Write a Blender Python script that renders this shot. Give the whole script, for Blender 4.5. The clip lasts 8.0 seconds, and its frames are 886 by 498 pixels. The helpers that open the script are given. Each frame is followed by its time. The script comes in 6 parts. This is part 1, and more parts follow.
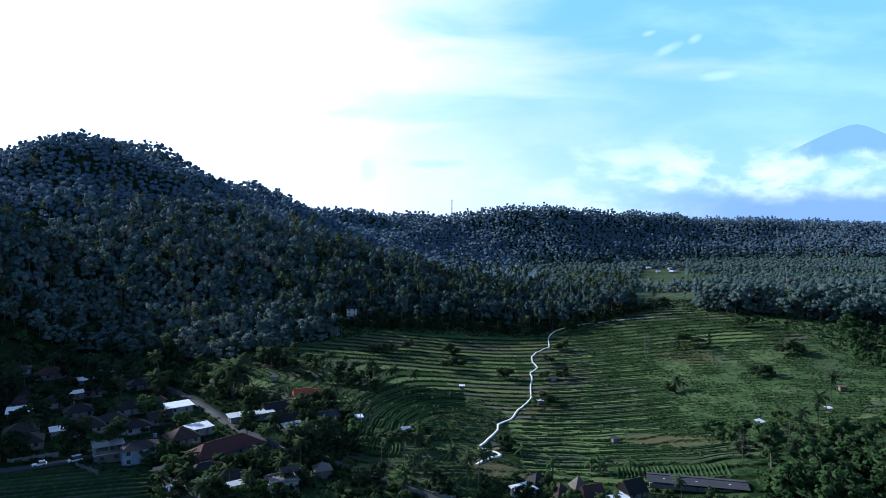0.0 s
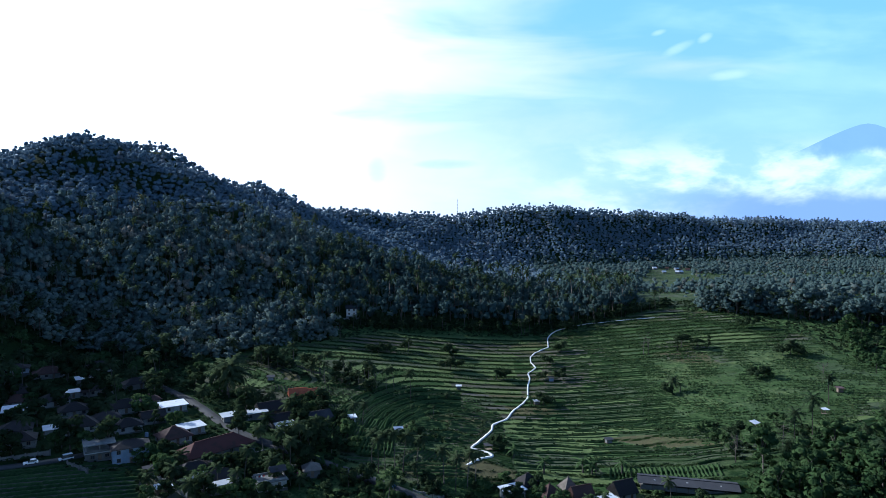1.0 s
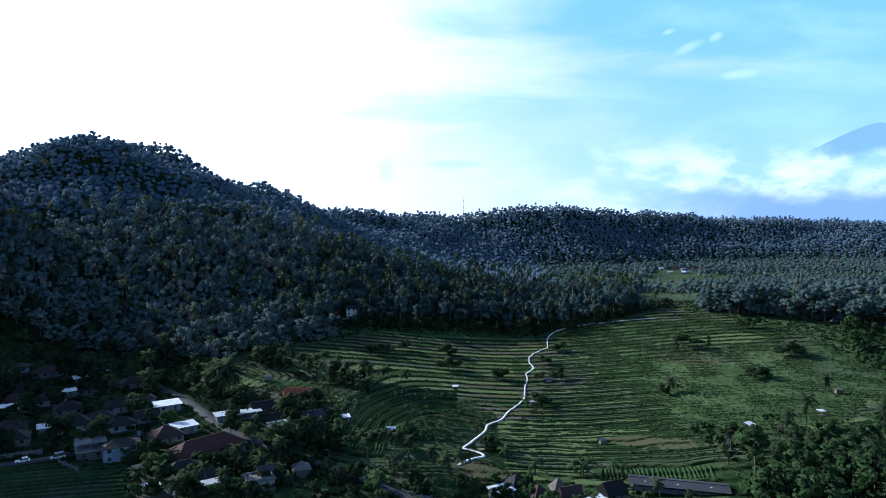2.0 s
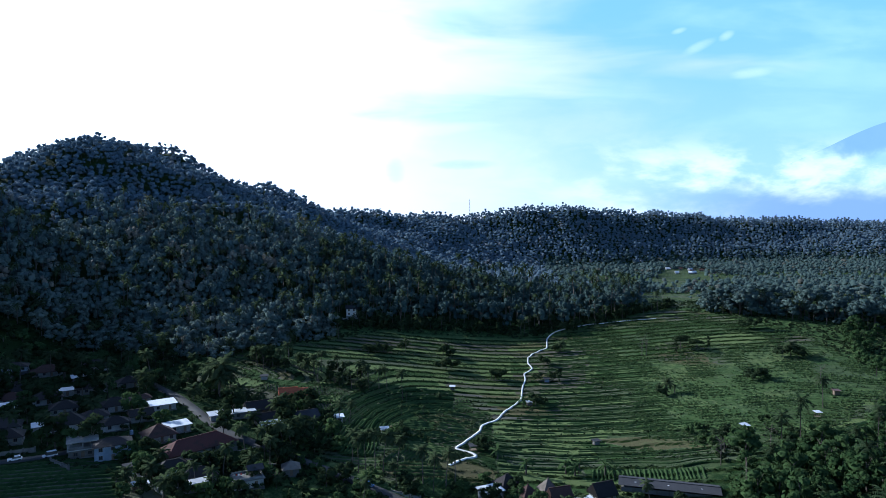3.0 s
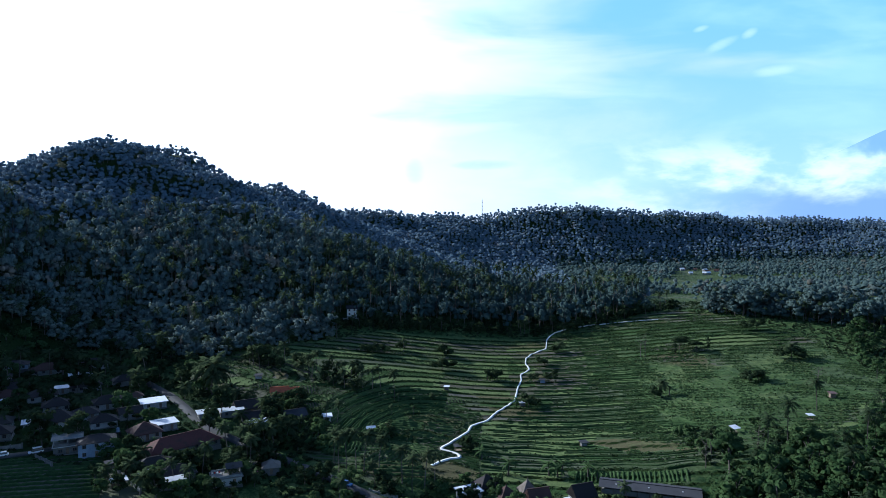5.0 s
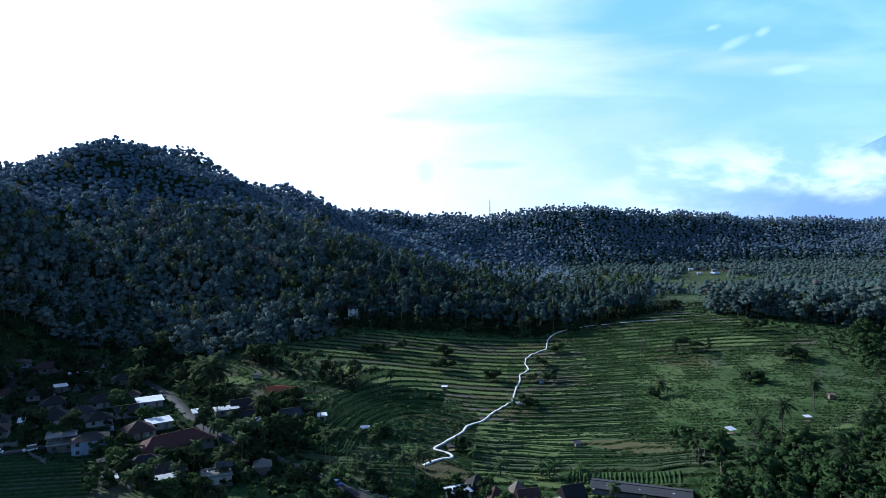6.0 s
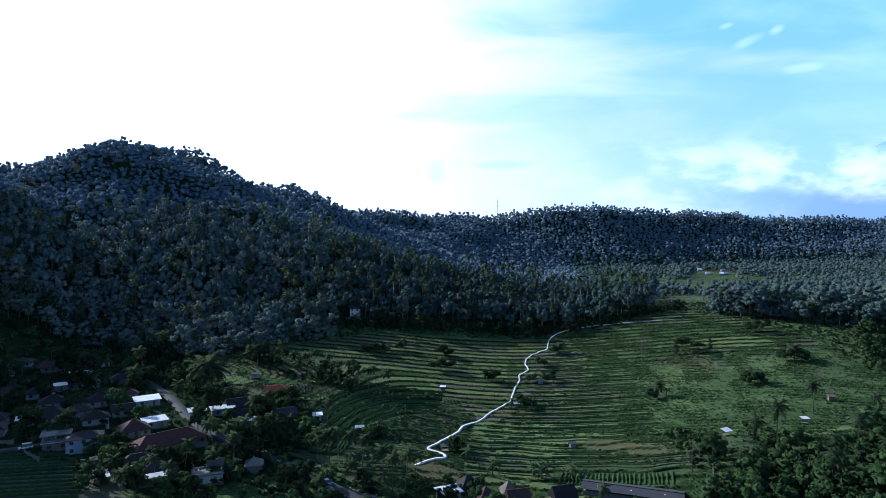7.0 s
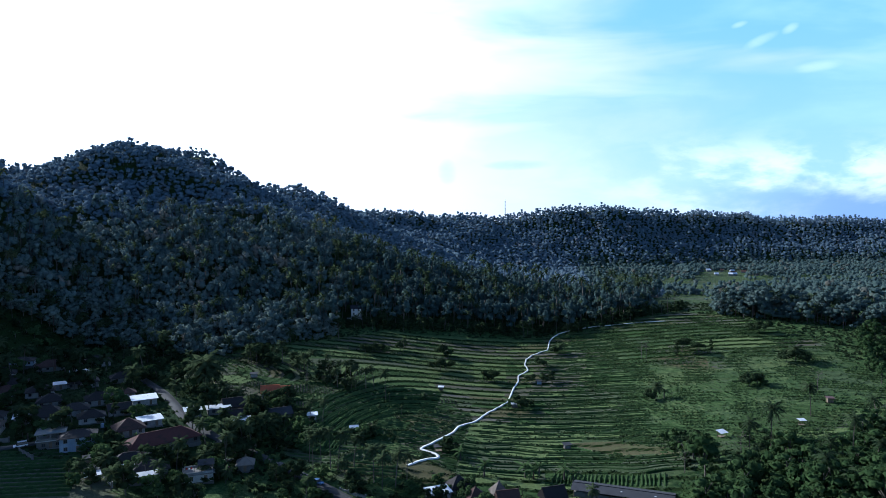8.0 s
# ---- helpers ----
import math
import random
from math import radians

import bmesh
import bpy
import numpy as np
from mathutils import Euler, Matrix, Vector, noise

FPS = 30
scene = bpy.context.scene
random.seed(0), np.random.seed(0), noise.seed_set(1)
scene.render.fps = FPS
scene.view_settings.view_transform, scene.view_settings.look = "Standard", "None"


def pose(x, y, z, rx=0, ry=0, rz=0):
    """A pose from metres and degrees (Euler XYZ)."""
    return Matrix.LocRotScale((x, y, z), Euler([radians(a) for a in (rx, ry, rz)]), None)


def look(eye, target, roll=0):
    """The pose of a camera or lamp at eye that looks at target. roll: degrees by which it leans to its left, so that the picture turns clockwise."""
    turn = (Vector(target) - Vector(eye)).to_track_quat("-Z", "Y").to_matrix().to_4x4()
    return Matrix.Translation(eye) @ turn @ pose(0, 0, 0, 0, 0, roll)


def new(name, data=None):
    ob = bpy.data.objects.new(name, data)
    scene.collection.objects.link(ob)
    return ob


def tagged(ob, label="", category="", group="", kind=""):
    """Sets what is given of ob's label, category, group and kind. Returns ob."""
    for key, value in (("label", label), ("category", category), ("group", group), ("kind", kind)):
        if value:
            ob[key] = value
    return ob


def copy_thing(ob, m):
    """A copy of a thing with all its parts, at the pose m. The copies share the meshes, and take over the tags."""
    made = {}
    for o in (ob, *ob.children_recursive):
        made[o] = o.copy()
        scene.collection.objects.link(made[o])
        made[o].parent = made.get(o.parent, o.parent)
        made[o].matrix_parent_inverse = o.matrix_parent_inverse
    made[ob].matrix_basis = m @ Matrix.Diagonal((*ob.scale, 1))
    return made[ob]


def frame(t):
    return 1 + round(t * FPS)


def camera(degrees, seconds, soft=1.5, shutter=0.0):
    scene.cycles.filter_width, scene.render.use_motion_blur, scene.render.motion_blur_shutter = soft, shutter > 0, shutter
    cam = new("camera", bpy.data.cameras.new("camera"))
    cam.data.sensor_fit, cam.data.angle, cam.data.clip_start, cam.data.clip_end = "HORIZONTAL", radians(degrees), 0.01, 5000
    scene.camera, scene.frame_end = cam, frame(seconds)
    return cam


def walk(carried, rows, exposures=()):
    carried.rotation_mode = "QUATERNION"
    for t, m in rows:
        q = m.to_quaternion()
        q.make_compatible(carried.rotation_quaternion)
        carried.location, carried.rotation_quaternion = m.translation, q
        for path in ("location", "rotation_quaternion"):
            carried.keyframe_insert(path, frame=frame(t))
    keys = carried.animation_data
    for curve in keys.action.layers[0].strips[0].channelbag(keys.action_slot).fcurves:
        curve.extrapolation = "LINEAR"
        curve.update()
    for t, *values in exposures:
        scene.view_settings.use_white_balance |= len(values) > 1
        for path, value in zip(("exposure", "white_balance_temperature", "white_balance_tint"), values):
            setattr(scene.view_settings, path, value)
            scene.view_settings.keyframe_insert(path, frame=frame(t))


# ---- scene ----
cam = camera(69.0, 8.0, soft=0.8)
METRES, EYE, TILT, LEAN, TURN = 55.0, 85.0, -2.0, 0.0, 0.0
ROWS = [
    (0.0, 0.0, 0.0, 0.0, -0.0, 0.0, -0.0),
    (0.5, 0.0607, 0.001, -0.0007, 0.38, 0.01, 0.0),
    (1.0, 0.1208, 0.0025, -0.0011, 0.77, 0.02, 0.0),
    (1.5, 0.1833, 0.0042, -0.0014, 1.18, 0.03, 0.0),
    (3.0, 0.3679, 0.0107, -0.0032, 2.4, 0.06, 0.03),
    (3.5, 0.4305, 0.014, -0.0039, 2.82, 0.07, 0.03),
    (4.0, 0.4922, 0.0171, -0.0047, 3.24, 0.08, 0.03),
    (4.5, 0.5545, 0.0208, -0.0052, 3.66, 0.09, 0.04),
    (6.0, 0.7442, 0.0369, -0.0074, 5.05, 0.11, 0.02),
    (6.5, 0.8074, 0.0436, -0.0078, 5.54, 0.11, 0.03),
    (7.0, 0.8704, 0.0506, -0.0085, 6.03, 0.12, 0.04),
    (7.5, 0.9342, 0.0584, -0.009, 6.51, 0.13, 0.03),
    (8.0, 0.9971, 0.0667, -0.0094, 6.99, 0.15, 0.03),
]
walk(cam, [(t, pose(0, 0, EYE, TILT, LEAN, TURN) @ pose(METRES * x, METRES * y, METRES * z, 90 + pitch, roll, yaw)) for t, x, y, z, yaw, pitch, roll in ROWS], ((0.0, 0.42, 5050, 12), (8.0, 0.42, 5050, 12)))

# ---- sky and sun ----
SUN_AZ, SUN_EL = -64.0, 26.0
SUN_DIR = Vector((math.sin(radians(SUN_AZ)) * math.cos(radians(SUN_EL)), math.cos(radians(SUN_AZ)) * math.cos(radians(SUN_EL)), math.sin(radians(SUN_EL))))


class Net:
    """Short hand for building a node tree."""

    def __init__(self, tree):
        self.t = tree
        self.t.nodes.clear()

    def node(self, kind, inputs=(), **props):
        n = self.t.nodes.new(kind)
        for k, v in props.items():
            setattr(n, k, v)
        for key, v in dict(inputs).items():
            if isinstance(v, bpy.types.NodeSocket):
                self.t.links.new(v, n.inputs[key])
            else:
                n.inputs[key].default_value = v
        return n

    def m(self, op, a, b=0.0, c=0.0, clamp=False):
        return self.node("ShaderNodeMath", {0: a, 1: b, 2: c}, operation=op, use_clamp=clamp).outputs[0]

    def step(self, v, lo, hi):
        n = self.node("ShaderNodeMapRange", {"Value": v, "From Min": lo, "From Max": hi}, interpolation_type="SMOOTHSTEP")
        return n.outputs["Result"]

    def noise(self, vec, scale, detail=3.0, rough=0.5, dist=0.0):
        return self.node("ShaderNodeTexNoise", {"Vector": vec, "Scale": scale, "Detail": detail, "Roughness": rough, "Distortion": dist}).outputs["Fac"]

    def mix(self, f, a, b):
        n = self.node("ShaderNodeMix", data_type="RGBA")
        for sock, v in ((n.inputs[0], f), (n.inputs[6], a), (n.inputs[7], b)):
            if isinstance(v, bpy.types.NodeSocket):
                self.t.links.new(v, sock)
            else:
                sock.default_value = v if sock.type == "VALUE" else (*v[:3], 1.0)
        return n.outputs[2]


def build_world():
    w = bpy.data.worlds.new("sky")
    scene.world = w
    w.use_nodes = True
    n = Net(w.node_tree)
    way = n.node("ShaderNodeTexCoord").outputs["Generated"]
    sep = n.node("ShaderNodeSeparateXYZ", {0: way})
    x, y, z = sep.outputs
    ahead = n.m("MAXIMUM", y, 0.25)
    u, v = n.m("DIVIDE", x, ahead), n.m("DIVIDE", z, ahead)
    plane = n.node("ShaderNodeCombineXYZ", {0: u, 1: n.m("MULTIPLY", v, 2.2), 2: 0.0}).outputs[0]
    sky = n.node("ShaderNodeTexSky", sky_type="NISHITA", sun_disc=False, sun_elevation=radians(SUN_EL), sun_rotation=radians(SUN_AZ),
                 altitude=200.0, air_density=1.0, dust_density=0.6, ozone_density=2.0).outputs[0]
    base = n.node("ShaderNodeVectorMath", {0: sky, 3: SKY_STRENGTH}, operation="SCALE").outputs[0]
    # thin high cloud, brightest at a spot fitted to the view, off the sun
    du, dv = n.m("ADD", u, 0.65), n.m("SUBTRACT", v, 0.36)
    dist = n.m("SQRT", n.m("ADD", n.m("MULTIPLY", du, du), n.m("MULTIPLY", dv, dv)))
    streak = n.noise(n.node("ShaderNodeVectorMath", {0: plane, 1: (1.0, 2.4, 1.0)}, operation="MULTIPLY").outputs[0], 2.6, 4.0, 0.52, 0.4)
    puff = n.noise(plane, 6.5, 5.0, 0.55, 0.3)
    fine = n.noise(plane, 17.0, 4.0, 0.6, 0.2)
    reach = n.m("ADD", dist, n.m("MULTIPLY", n.m("SUBTRACT", streak, 0.5), -0.75))
    for at, wide, k in ((0.243, 0.028, -0.13), (0.335, 0.035, 0.10), (0.185, 0.022, 0.10)):
        g = n.m("DIVIDE", n.m("SUBTRACT", v, at), wide)
        reach = n.m("MULTIPLY_ADD", n.m("EXPONENT", n.m("MULTIPLY", n.m("MULTIPLY", g, g), -1.0)), k, reach)
    veil = n.step(n.m("ADD", reach, n.m("MULTIPLY", n.m("SUBTRACT", puff, 0.5), 0.25)), 1.0, 0.45)
    # milky air near the horizon, thinning to the right
    low = n.m("MULTIPLY", n.step(v, 0.30, 0.03), n.step(n.m("ADD", u, n.m("MULTIPLY", n.m("SUBTRACT", puff, 0.5), -0.5)), 0.42, -0.08))
    milk = n.m("MAXIMUM", veil, low, clamp=True)
    glow = n.m("MULTIPLY_ADD", n.m("POWER", n.step(dist, 1.0, 0.0), 2.0), 1.6, 0.80)
    white = n.node("ShaderNodeVectorMath", {0: (0.95, 0.985, 1.0), 3: glow}, operation="SCALE").outputs[0]
    # clear air tint
    clear = n.mix(n.step(v, 0.0, 0.36), (0.46, 0.68, 0.80), (0.29, 0.58, 0.82))
    front = n.m("MULTIPLY", n.step(y, 0.25, 0.75), n.step(v, 0.85, 0.40))
    col = n.mix(n.m("MULTIPLY", front, 0.8), base, clear)
    thin = n.m("MULTIPLY", n.step(n.m("ADD", streak, n.m("MULTIPLY", puff, 0.4)), 0.62, 0.95), 0.40)
    col = n.mix(n.m("MULTIPLY", thin, front), col, (0.57, 0.79, 0.92))
    col = n.mix(n.m("MULTIPLY", milk, n.step(y, 0.0, 0.5)), col, white)
    # heaped cloud bank low on the right, with blue haze under it
    right = n.step(u, 0.02, 0.34)
    band = n.m("MULTIPLY", n.step(v, 0.150, 0.085), right)
    heap = n.step(n.m("ADD", n.m("MULTIPLY", puff, 0.75), n.m("MULTIPLY", fine, 0.35)), 0.46, 0.66)
    col = n.mix(n.m("MULTIPLY", band, n.m("MULTIPLY", heap, 0.9)), col, (0.88, 0.94, 1.0))
    edge = n.m("ADD", v, n.m("MULTIPLY", n.m("SUBTRACT", puff, 0.5), 0.10))
    haze = n.m("MULTIPLY", n.step(edge, 0.075, 0.035), n.step(u, 0.18, 0.50))
    col = n.mix(haze, col, (0.27, 0.40, 0.70))
    # grey-blue shreds over the saddle
    for cu, cv, su, sv, k in ((-0.01, 0.097, 0.05, 0.008, 0.5), (-0.115, 0.088, 0.015, 0.02, 0.35)):
        a, b = n.m("DIVIDE", n.m("SUBTRACT", u, cu), su), n.m("DIVIDE", n.m("SUBTRACT", v, cv), sv)
        r = n.m("ADD", n.m("ADD", n.m("MULTIPLY", a, a), n.m("MULTIPLY", b, b)), n.m("MULTIPLY", fine, 1.6))
        col = n.mix(n.m("MULTIPLY", n.step(r, 2.2, 0.6), k), col, (0.42, 0.58, 0.86))
    # bright wisps
    for cu, cv, su, sv, tilt in ((0.346, 0.272, 0.021, 0.007, 0.42), (0.387, 0.288, 0.010, 0.006, 0.4), (0.424, 0.232, 0.028, 0.007, 0.12), (0.316, 0.296, 0.010, 0.004, 0.25)):
        a0, b0 = n.m("SUBTRACT", u, cu), n.m("SUBTRACT", v, cv)
        a = n.m("DIVIDE", a0, su)
        b = n.m("DIVIDE", n.m("SUBTRACT", b0, n.m("MULTIPLY", a0, tilt)), sv)
        r = n.m("ADD", n.m("ADD", n.m("MULTIPLY", a, a), n.m("MULTIPLY", b, b)), n.m("MULTIPLY", fine, 2.2))
        col = n.mix(n.m("MULTIPLY", n.step(r, 3.0, 0.2), 0.5), col, (0.74, 0.88, 0.95))
    bg = n.node("ShaderNodeBackground", {"Color": col, "Strength": 1.0}).outputs[0]
    n.node("ShaderNodeOutputWorld", {"Surface": bg})


SKY_STRENGTH = 0.10
build_world()
sun = new("sun", bpy.data.lights.new("sun", "SUN"))
sun.data.energy, sun.data.angle, sun.data.color = 5.0, radians(0.6), (1.0, 0.92, 0.76)
sun.matrix_world = look(SUN_DIR * 400, (0, 0, 0))

# ---- the lie of the land ----
def smooth(a, lo, hi):
    s = np.clip((np.asarray(a, float) - lo) / (hi - lo), 0, 1)
    return s * s * (3 - 2 * s)


def wave(x, y, size, seed):
    """Smooth noise of about -1 to 1 from a few turned sines."""
    rng = np.random.default_rng(seed)
    out = 0.0
    for k in range(6):
        a, p, f = rng.uniform(0, 6.283), rng.uniform(0, 6.283), rng.uniform(0.6, 1.7) * 6.283 / size
        out = out + np.sin((np.cos(a) * x + np.sin(a) * y) * f + p + 0.8 * np.sin((np.cos(a + 1.3) * x + np.sin(a + 1.3) * y) * f * 0.6))
    return out / 3.5


# crest lines: x, y, height over the valley, half width of the slope
# the first four HILL points are an unseen ridge, added to shade the village
HILL = ((-540, 60, 130, 250), (-500, 200, 185, 260), (-480, 330, 205, 265), (-490, 450, 180, 270), (-505, 560, 118, 290), (-462, 670, 134, 350), (-401, 700, 164, 370), (-353, 740, 159, 370), (-322, 815, 133, 370), (-284, 920, 137, 330),
        (-243, 1050, 98, 290), (-151, 1200, 103, 260), (-16, 1360, 99, 240), (60, 1420, 106, 230), (200, 1470, 124, 220), (380, 1560, 113, 210), (660, 1660, 101, 210), (1200, 1790, 86, 260), (2400, 2000, 64, 350))
SPUR = ((-330, 690, 90, 170), (-230, 625, 60, 140), (-150, 595, 44, 125), (-60, 580, 33, 120), (20, 560, 24, 115), (110, 550, 9, 100), (180, 548, 0, 80))


def crest(line, x, y, power):
    best = np.zeros(np.broadcast(x, y).shape)
    for (x0, y0, h0, w0), (x1, y1, h1, w1) in zip(line, line[1:]):
        dx, dy = x1 - x0, y1 - y0
        s = np.clip(((x - x0) * dx + (y - y0) * dy) / (dx * dx + dy * dy), 0, 1)
        d = np.hypot(x - x0 - s * dx, y - y0 - s * dy)
        r = d / (w0 + s * (w1 - w0))
        top = (h0 + s * (h1 - h0))
        best = np.maximum(best, top * np.clip(1 - np.sqrt(r * r + 0.0016) + 0.04, 0, 1) ** power)
    return best


def valley(x, y):
    side = np.where(x < 50, 115.0, 105.0)
    bowl = -8 + 18 * (1 - np.exp(-((x - 50) / side) ** 2)) + 17 * smooth(y, 330, 500)
    bowl = bowl + 2.6 * np.exp(-((x - 8) / 34.0) ** 2 - ((y - 246) / 36.0) ** 2)
    bowl = bowl + (3.0 - bowl) * smooth(y, 520, 820)
    return bowl + (2.0 - bowl) * smooth(-y, -140, 60)


def rough_land(x, y):
    hill = np.cbrt(crest(HILL, x, y, 1.2) ** 3 + crest(SPUR, x, y, 1.0) ** 3)
    gully = wave(x, y, 130, 5) * 0.07 + wave(x, y, 48, 6) * 0.03
    return valley(x, y) + hill * (1 + gully) + 1.2 * wave(x, y, 90, 7) * smooth(np.hypot(x - 40, y - 330), 180, 400)


def farmed(x, y):
    """1 on the terraced fields, 0 in woods and village."""
    back = np.interp(x, (-140, -110, -70, -40, 60, 110, 170, 200, 240), (330, 385, 415, 448, 455, 468, 490, 470, 400))
    front = np.interp(x, (-140, -100, -60, -30, 0, 60, 120, 180, 240), (320, 300, 285, 222, 212, 196, 214, 240, 300))
    return smooth(y, front, front + 10) * smooth(-y, -back, -back + 10) * smooth(x, -128, -116) * smooth(-x, -236, -222)


def plot_seeds():
    """Middles of the garden plots on the valley floor, wider than deep."""
    rng = np.random.default_rng(23)
    out = []
    for r, y in enumerate(np.arange(192, 352, 11.5)):
        for x in np.arange(-132 + 13 * (r % 2), 240, 25):
            out.append((x + rng.uniform(-8, 8), y + rng.uniform(-4, 4), rng.uniform(-0.45, 0.45)))
    return np.array(out)


SEEDS = plot_seeds()


def plots(x, y):
    """Number of the plot at each place and the distance to its bund."""
    bx = x + 7 * wave(x, y, 60, 51)
    by = (y + 5 * wave(x, y, 75, 52) + 0.10 * (x - 40)) * 1.9
    near, second, which = np.full(x.shape, 1e9), np.full(x.shape, 1e9), np.zeros(x.shape, int)
    for i, (sx, sy, _) in enumerate(SEEDS):
        d = np.hypot(bx - sx, by - (sy + 0.10 * (sx - 40)) * 1.9)
        closer = d < near
        second = np.where(closer, near, np.minimum(second, d))
        which = np.where(closer, i, which)
        near = np.where(closer, d, near)
    return which, (second - near) / 2


def knoll(x, y):
    """How far out a place lies on the ring-shaped beds round the low knoll, measured northward."""
    return (np.maximum(y - 255, 0) ** 2.5 + (1.8 * np.maximum(15 - x, 0)) ** 2.5) ** 0.4


def ringed(x, y):
    """1 on the ring-shaped beds west of the path."""
    r = knoll(x, y) + 2.5 * wave(x, y, 40, 54)
    return smooth(r, 54, 56) * smooth(-r, -114, -112) * smooth(-x, -14, -10) * smooth(-y, -352, -348) * smooth(y, 236, 240)


def rung(x, y):
    """Height of the land, and the measure along which it is stepped."""
    z = rough_land(x, y)
    bent = 255 + knoll(x, y)
    north = y + (bent - y) * (1 - smooth(y, 335, 385)) * smooth(y, 250, 262) * smooth(-x, -20, 0)
    lift = 0.10 * wave(x, y, 150, 11) + (0.035 + 0.16 * smooth(-y, -320, -270) * smooth(x, 20, 40)) * wave(x, y, 34, 12)
    return z, 0.12 * z + 0.112 * (north - 330) + lift


RISE = 0.86


def terraces(x, y):
    """Level of the terraces, how far along each tread, and the tread's number."""
    z, level = rung(x, y)
    q = level / RISE
    f = q - np.floor(q)
    tread = z + RISE * (np.floor(q) + smooth(f, 0.86, 1.0) - q + 0.05 * f + 0.5)
    return z, tread, f, np.floor(q)


def open_slope(x, y):
    """1 on the rough eastern slope, which has no plots."""
    return smooth(x, 98, 116) * smooth(y, 256, 270) * smooth(-y, -405, -385)


def flat_share(x, y):
    """1 on the low ground that is cut into plots, 0 on the stepped slopes above."""
    return smooth(-y, -345 - 14 * wave(x, y, 60, 53), -325 - 14 * wave(x, y, 60, 53)) * (1 - ringed(x, y)) * smooth(-x, -38, -24)


def land(x, y):
    x, y = np.asarray(x, float), np.asarray(y, float)
    z, tread, _, _ = terraces(x, y)
    k = farmed(x, y)
    steep = 1 - 0.72 * smooth(x, 100, 122) * smooth(-y, -405, -375) * smooth(y, 250, 275)
    out = z + (tread - z) * k * steep * (1 - 0.65 * flat_share(x, y))
    near = (k > 0) & (y < 375)
    if near.any():
        shape = np.broadcast(x, y).shape
        X, Y, N = np.broadcast_to(x, shape)[near], np.broadcast_to(y, shape)[near], flat_share(*(np.broadcast_to(a, shape)[near] for a in (x, y)))
        which, edge = plots(X, Y)
        bund = 0.42 * np.exp(-(edge / 0.8) ** 2)
        step = SEEDS[which, 2] * smooth(edge, 0.0, 1.0)
        out = np.array(out)
        out[near] += (bund + step) * k[near] * N * (1 - open_slope(X, Y))
    return out

# ---- materials ----
def material(name):
    mat = bpy.data.materials.new(name)
    mat.use_nodes = True
    return mat, Net(mat.node_tree)


def finish(n, colour, rough=0.8, bump=None, bump_size=0.1, spec=0.3, metal=0.0, strength=0.6):
    p = n.node("ShaderNodeBsdfPrincipled", {"Base Color": colour if isinstance(colour, bpy.types.NodeSocket) else (*colour, 1), "Roughness": rough, "Specular IOR Level": spec, "Metallic": metal})
    if bump is not None:
        b = n.node("ShaderNodeBump", {"Height": bump, "Distance": bump_size, "Strength": strength})
        n.t.links.new(b.outputs[0], p.inputs["Normal"])
    n.node("ShaderNodeOutputMaterial", {"Surface": p.outputs[0]})


def plain_mat(name, a, b, scale=1.5, rough=0.8, spec=0.3, metal=0.0, bump=0.03, fine=14.0):
    """Two colours mottled at two sizes, and a fine relief."""
    mat, n = material(name)
    pos = n.node("ShaderNodeNewGeometry").outputs["Position"]
    big, small = n.noise(pos, scale * 0.25, 3.0), n.noise(pos, fine * 0.3, 4.0, 0.65)
    one = n.node("ShaderNodeObjectInfo").outputs["Random"]
    f = n.m("ADD", n.m("ADD", n.m("MULTIPLY", big, 0.6), n.m("MULTIPLY", small, 0.45)), n.m("MULTIPLY_ADD", one, 0.4, -0.2))
    col = n.mix(n.step(f, 0.25, 0.85), a, b)
    finish(n, col, rough, small, bump, spec, metal)
    return mat


def leaf_mat(name, dark, light, dry, through_share=0.3, mottled=1.0, rugged=0.6):
    """Leaves: tint by tree (attribute) and by leaf, some light passes through."""
    mat, n = material(name)
    geo = n.node("ShaderNodeNewGeometry")
    leaf = geo.outputs["Random Per Island"]
    tint = n.node("ShaderNodeAttribute", attribute_name="tint").outputs["Fac"]
    wide = n.noise(geo.outputs["Position"], 0.02, 3.0)
    one = n.node("ShaderNodeObjectInfo").outputs["Random"]
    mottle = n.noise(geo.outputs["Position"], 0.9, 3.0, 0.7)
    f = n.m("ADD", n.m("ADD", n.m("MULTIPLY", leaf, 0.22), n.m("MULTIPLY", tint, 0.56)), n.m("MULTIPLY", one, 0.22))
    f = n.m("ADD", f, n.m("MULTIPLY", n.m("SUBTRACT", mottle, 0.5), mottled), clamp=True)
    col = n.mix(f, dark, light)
    col = n.mix(n.m("MULTIPLY", n.step(n.m("ADD", tint, n.m("MULTIPLY", wide, 0.3)), 0.92, 1.10), 0.75), col, dry)
    relief = n.node("ShaderNodeBump", {"Height": n.noise(geo.outputs["Position"], 1.3, 3.0, 0.7), "Distance": 0.7, "Strength": rugged}).outputs[0]
    dif = n.node("ShaderNodeBsdfDiffuse", {"Color": col, "Normal": relief}).outputs[0]
    tra = n.node("ShaderNodeBsdfTranslucent", {"Color": n.mix(0.5, col, light)}).outputs[0]
    a = n.node("ShaderNodeMixShader", {0: through_share, 1: dif, 2: tra}).outputs[0]
    n.node("ShaderNodeOutputMaterial", {"Surface": a})
    return mat


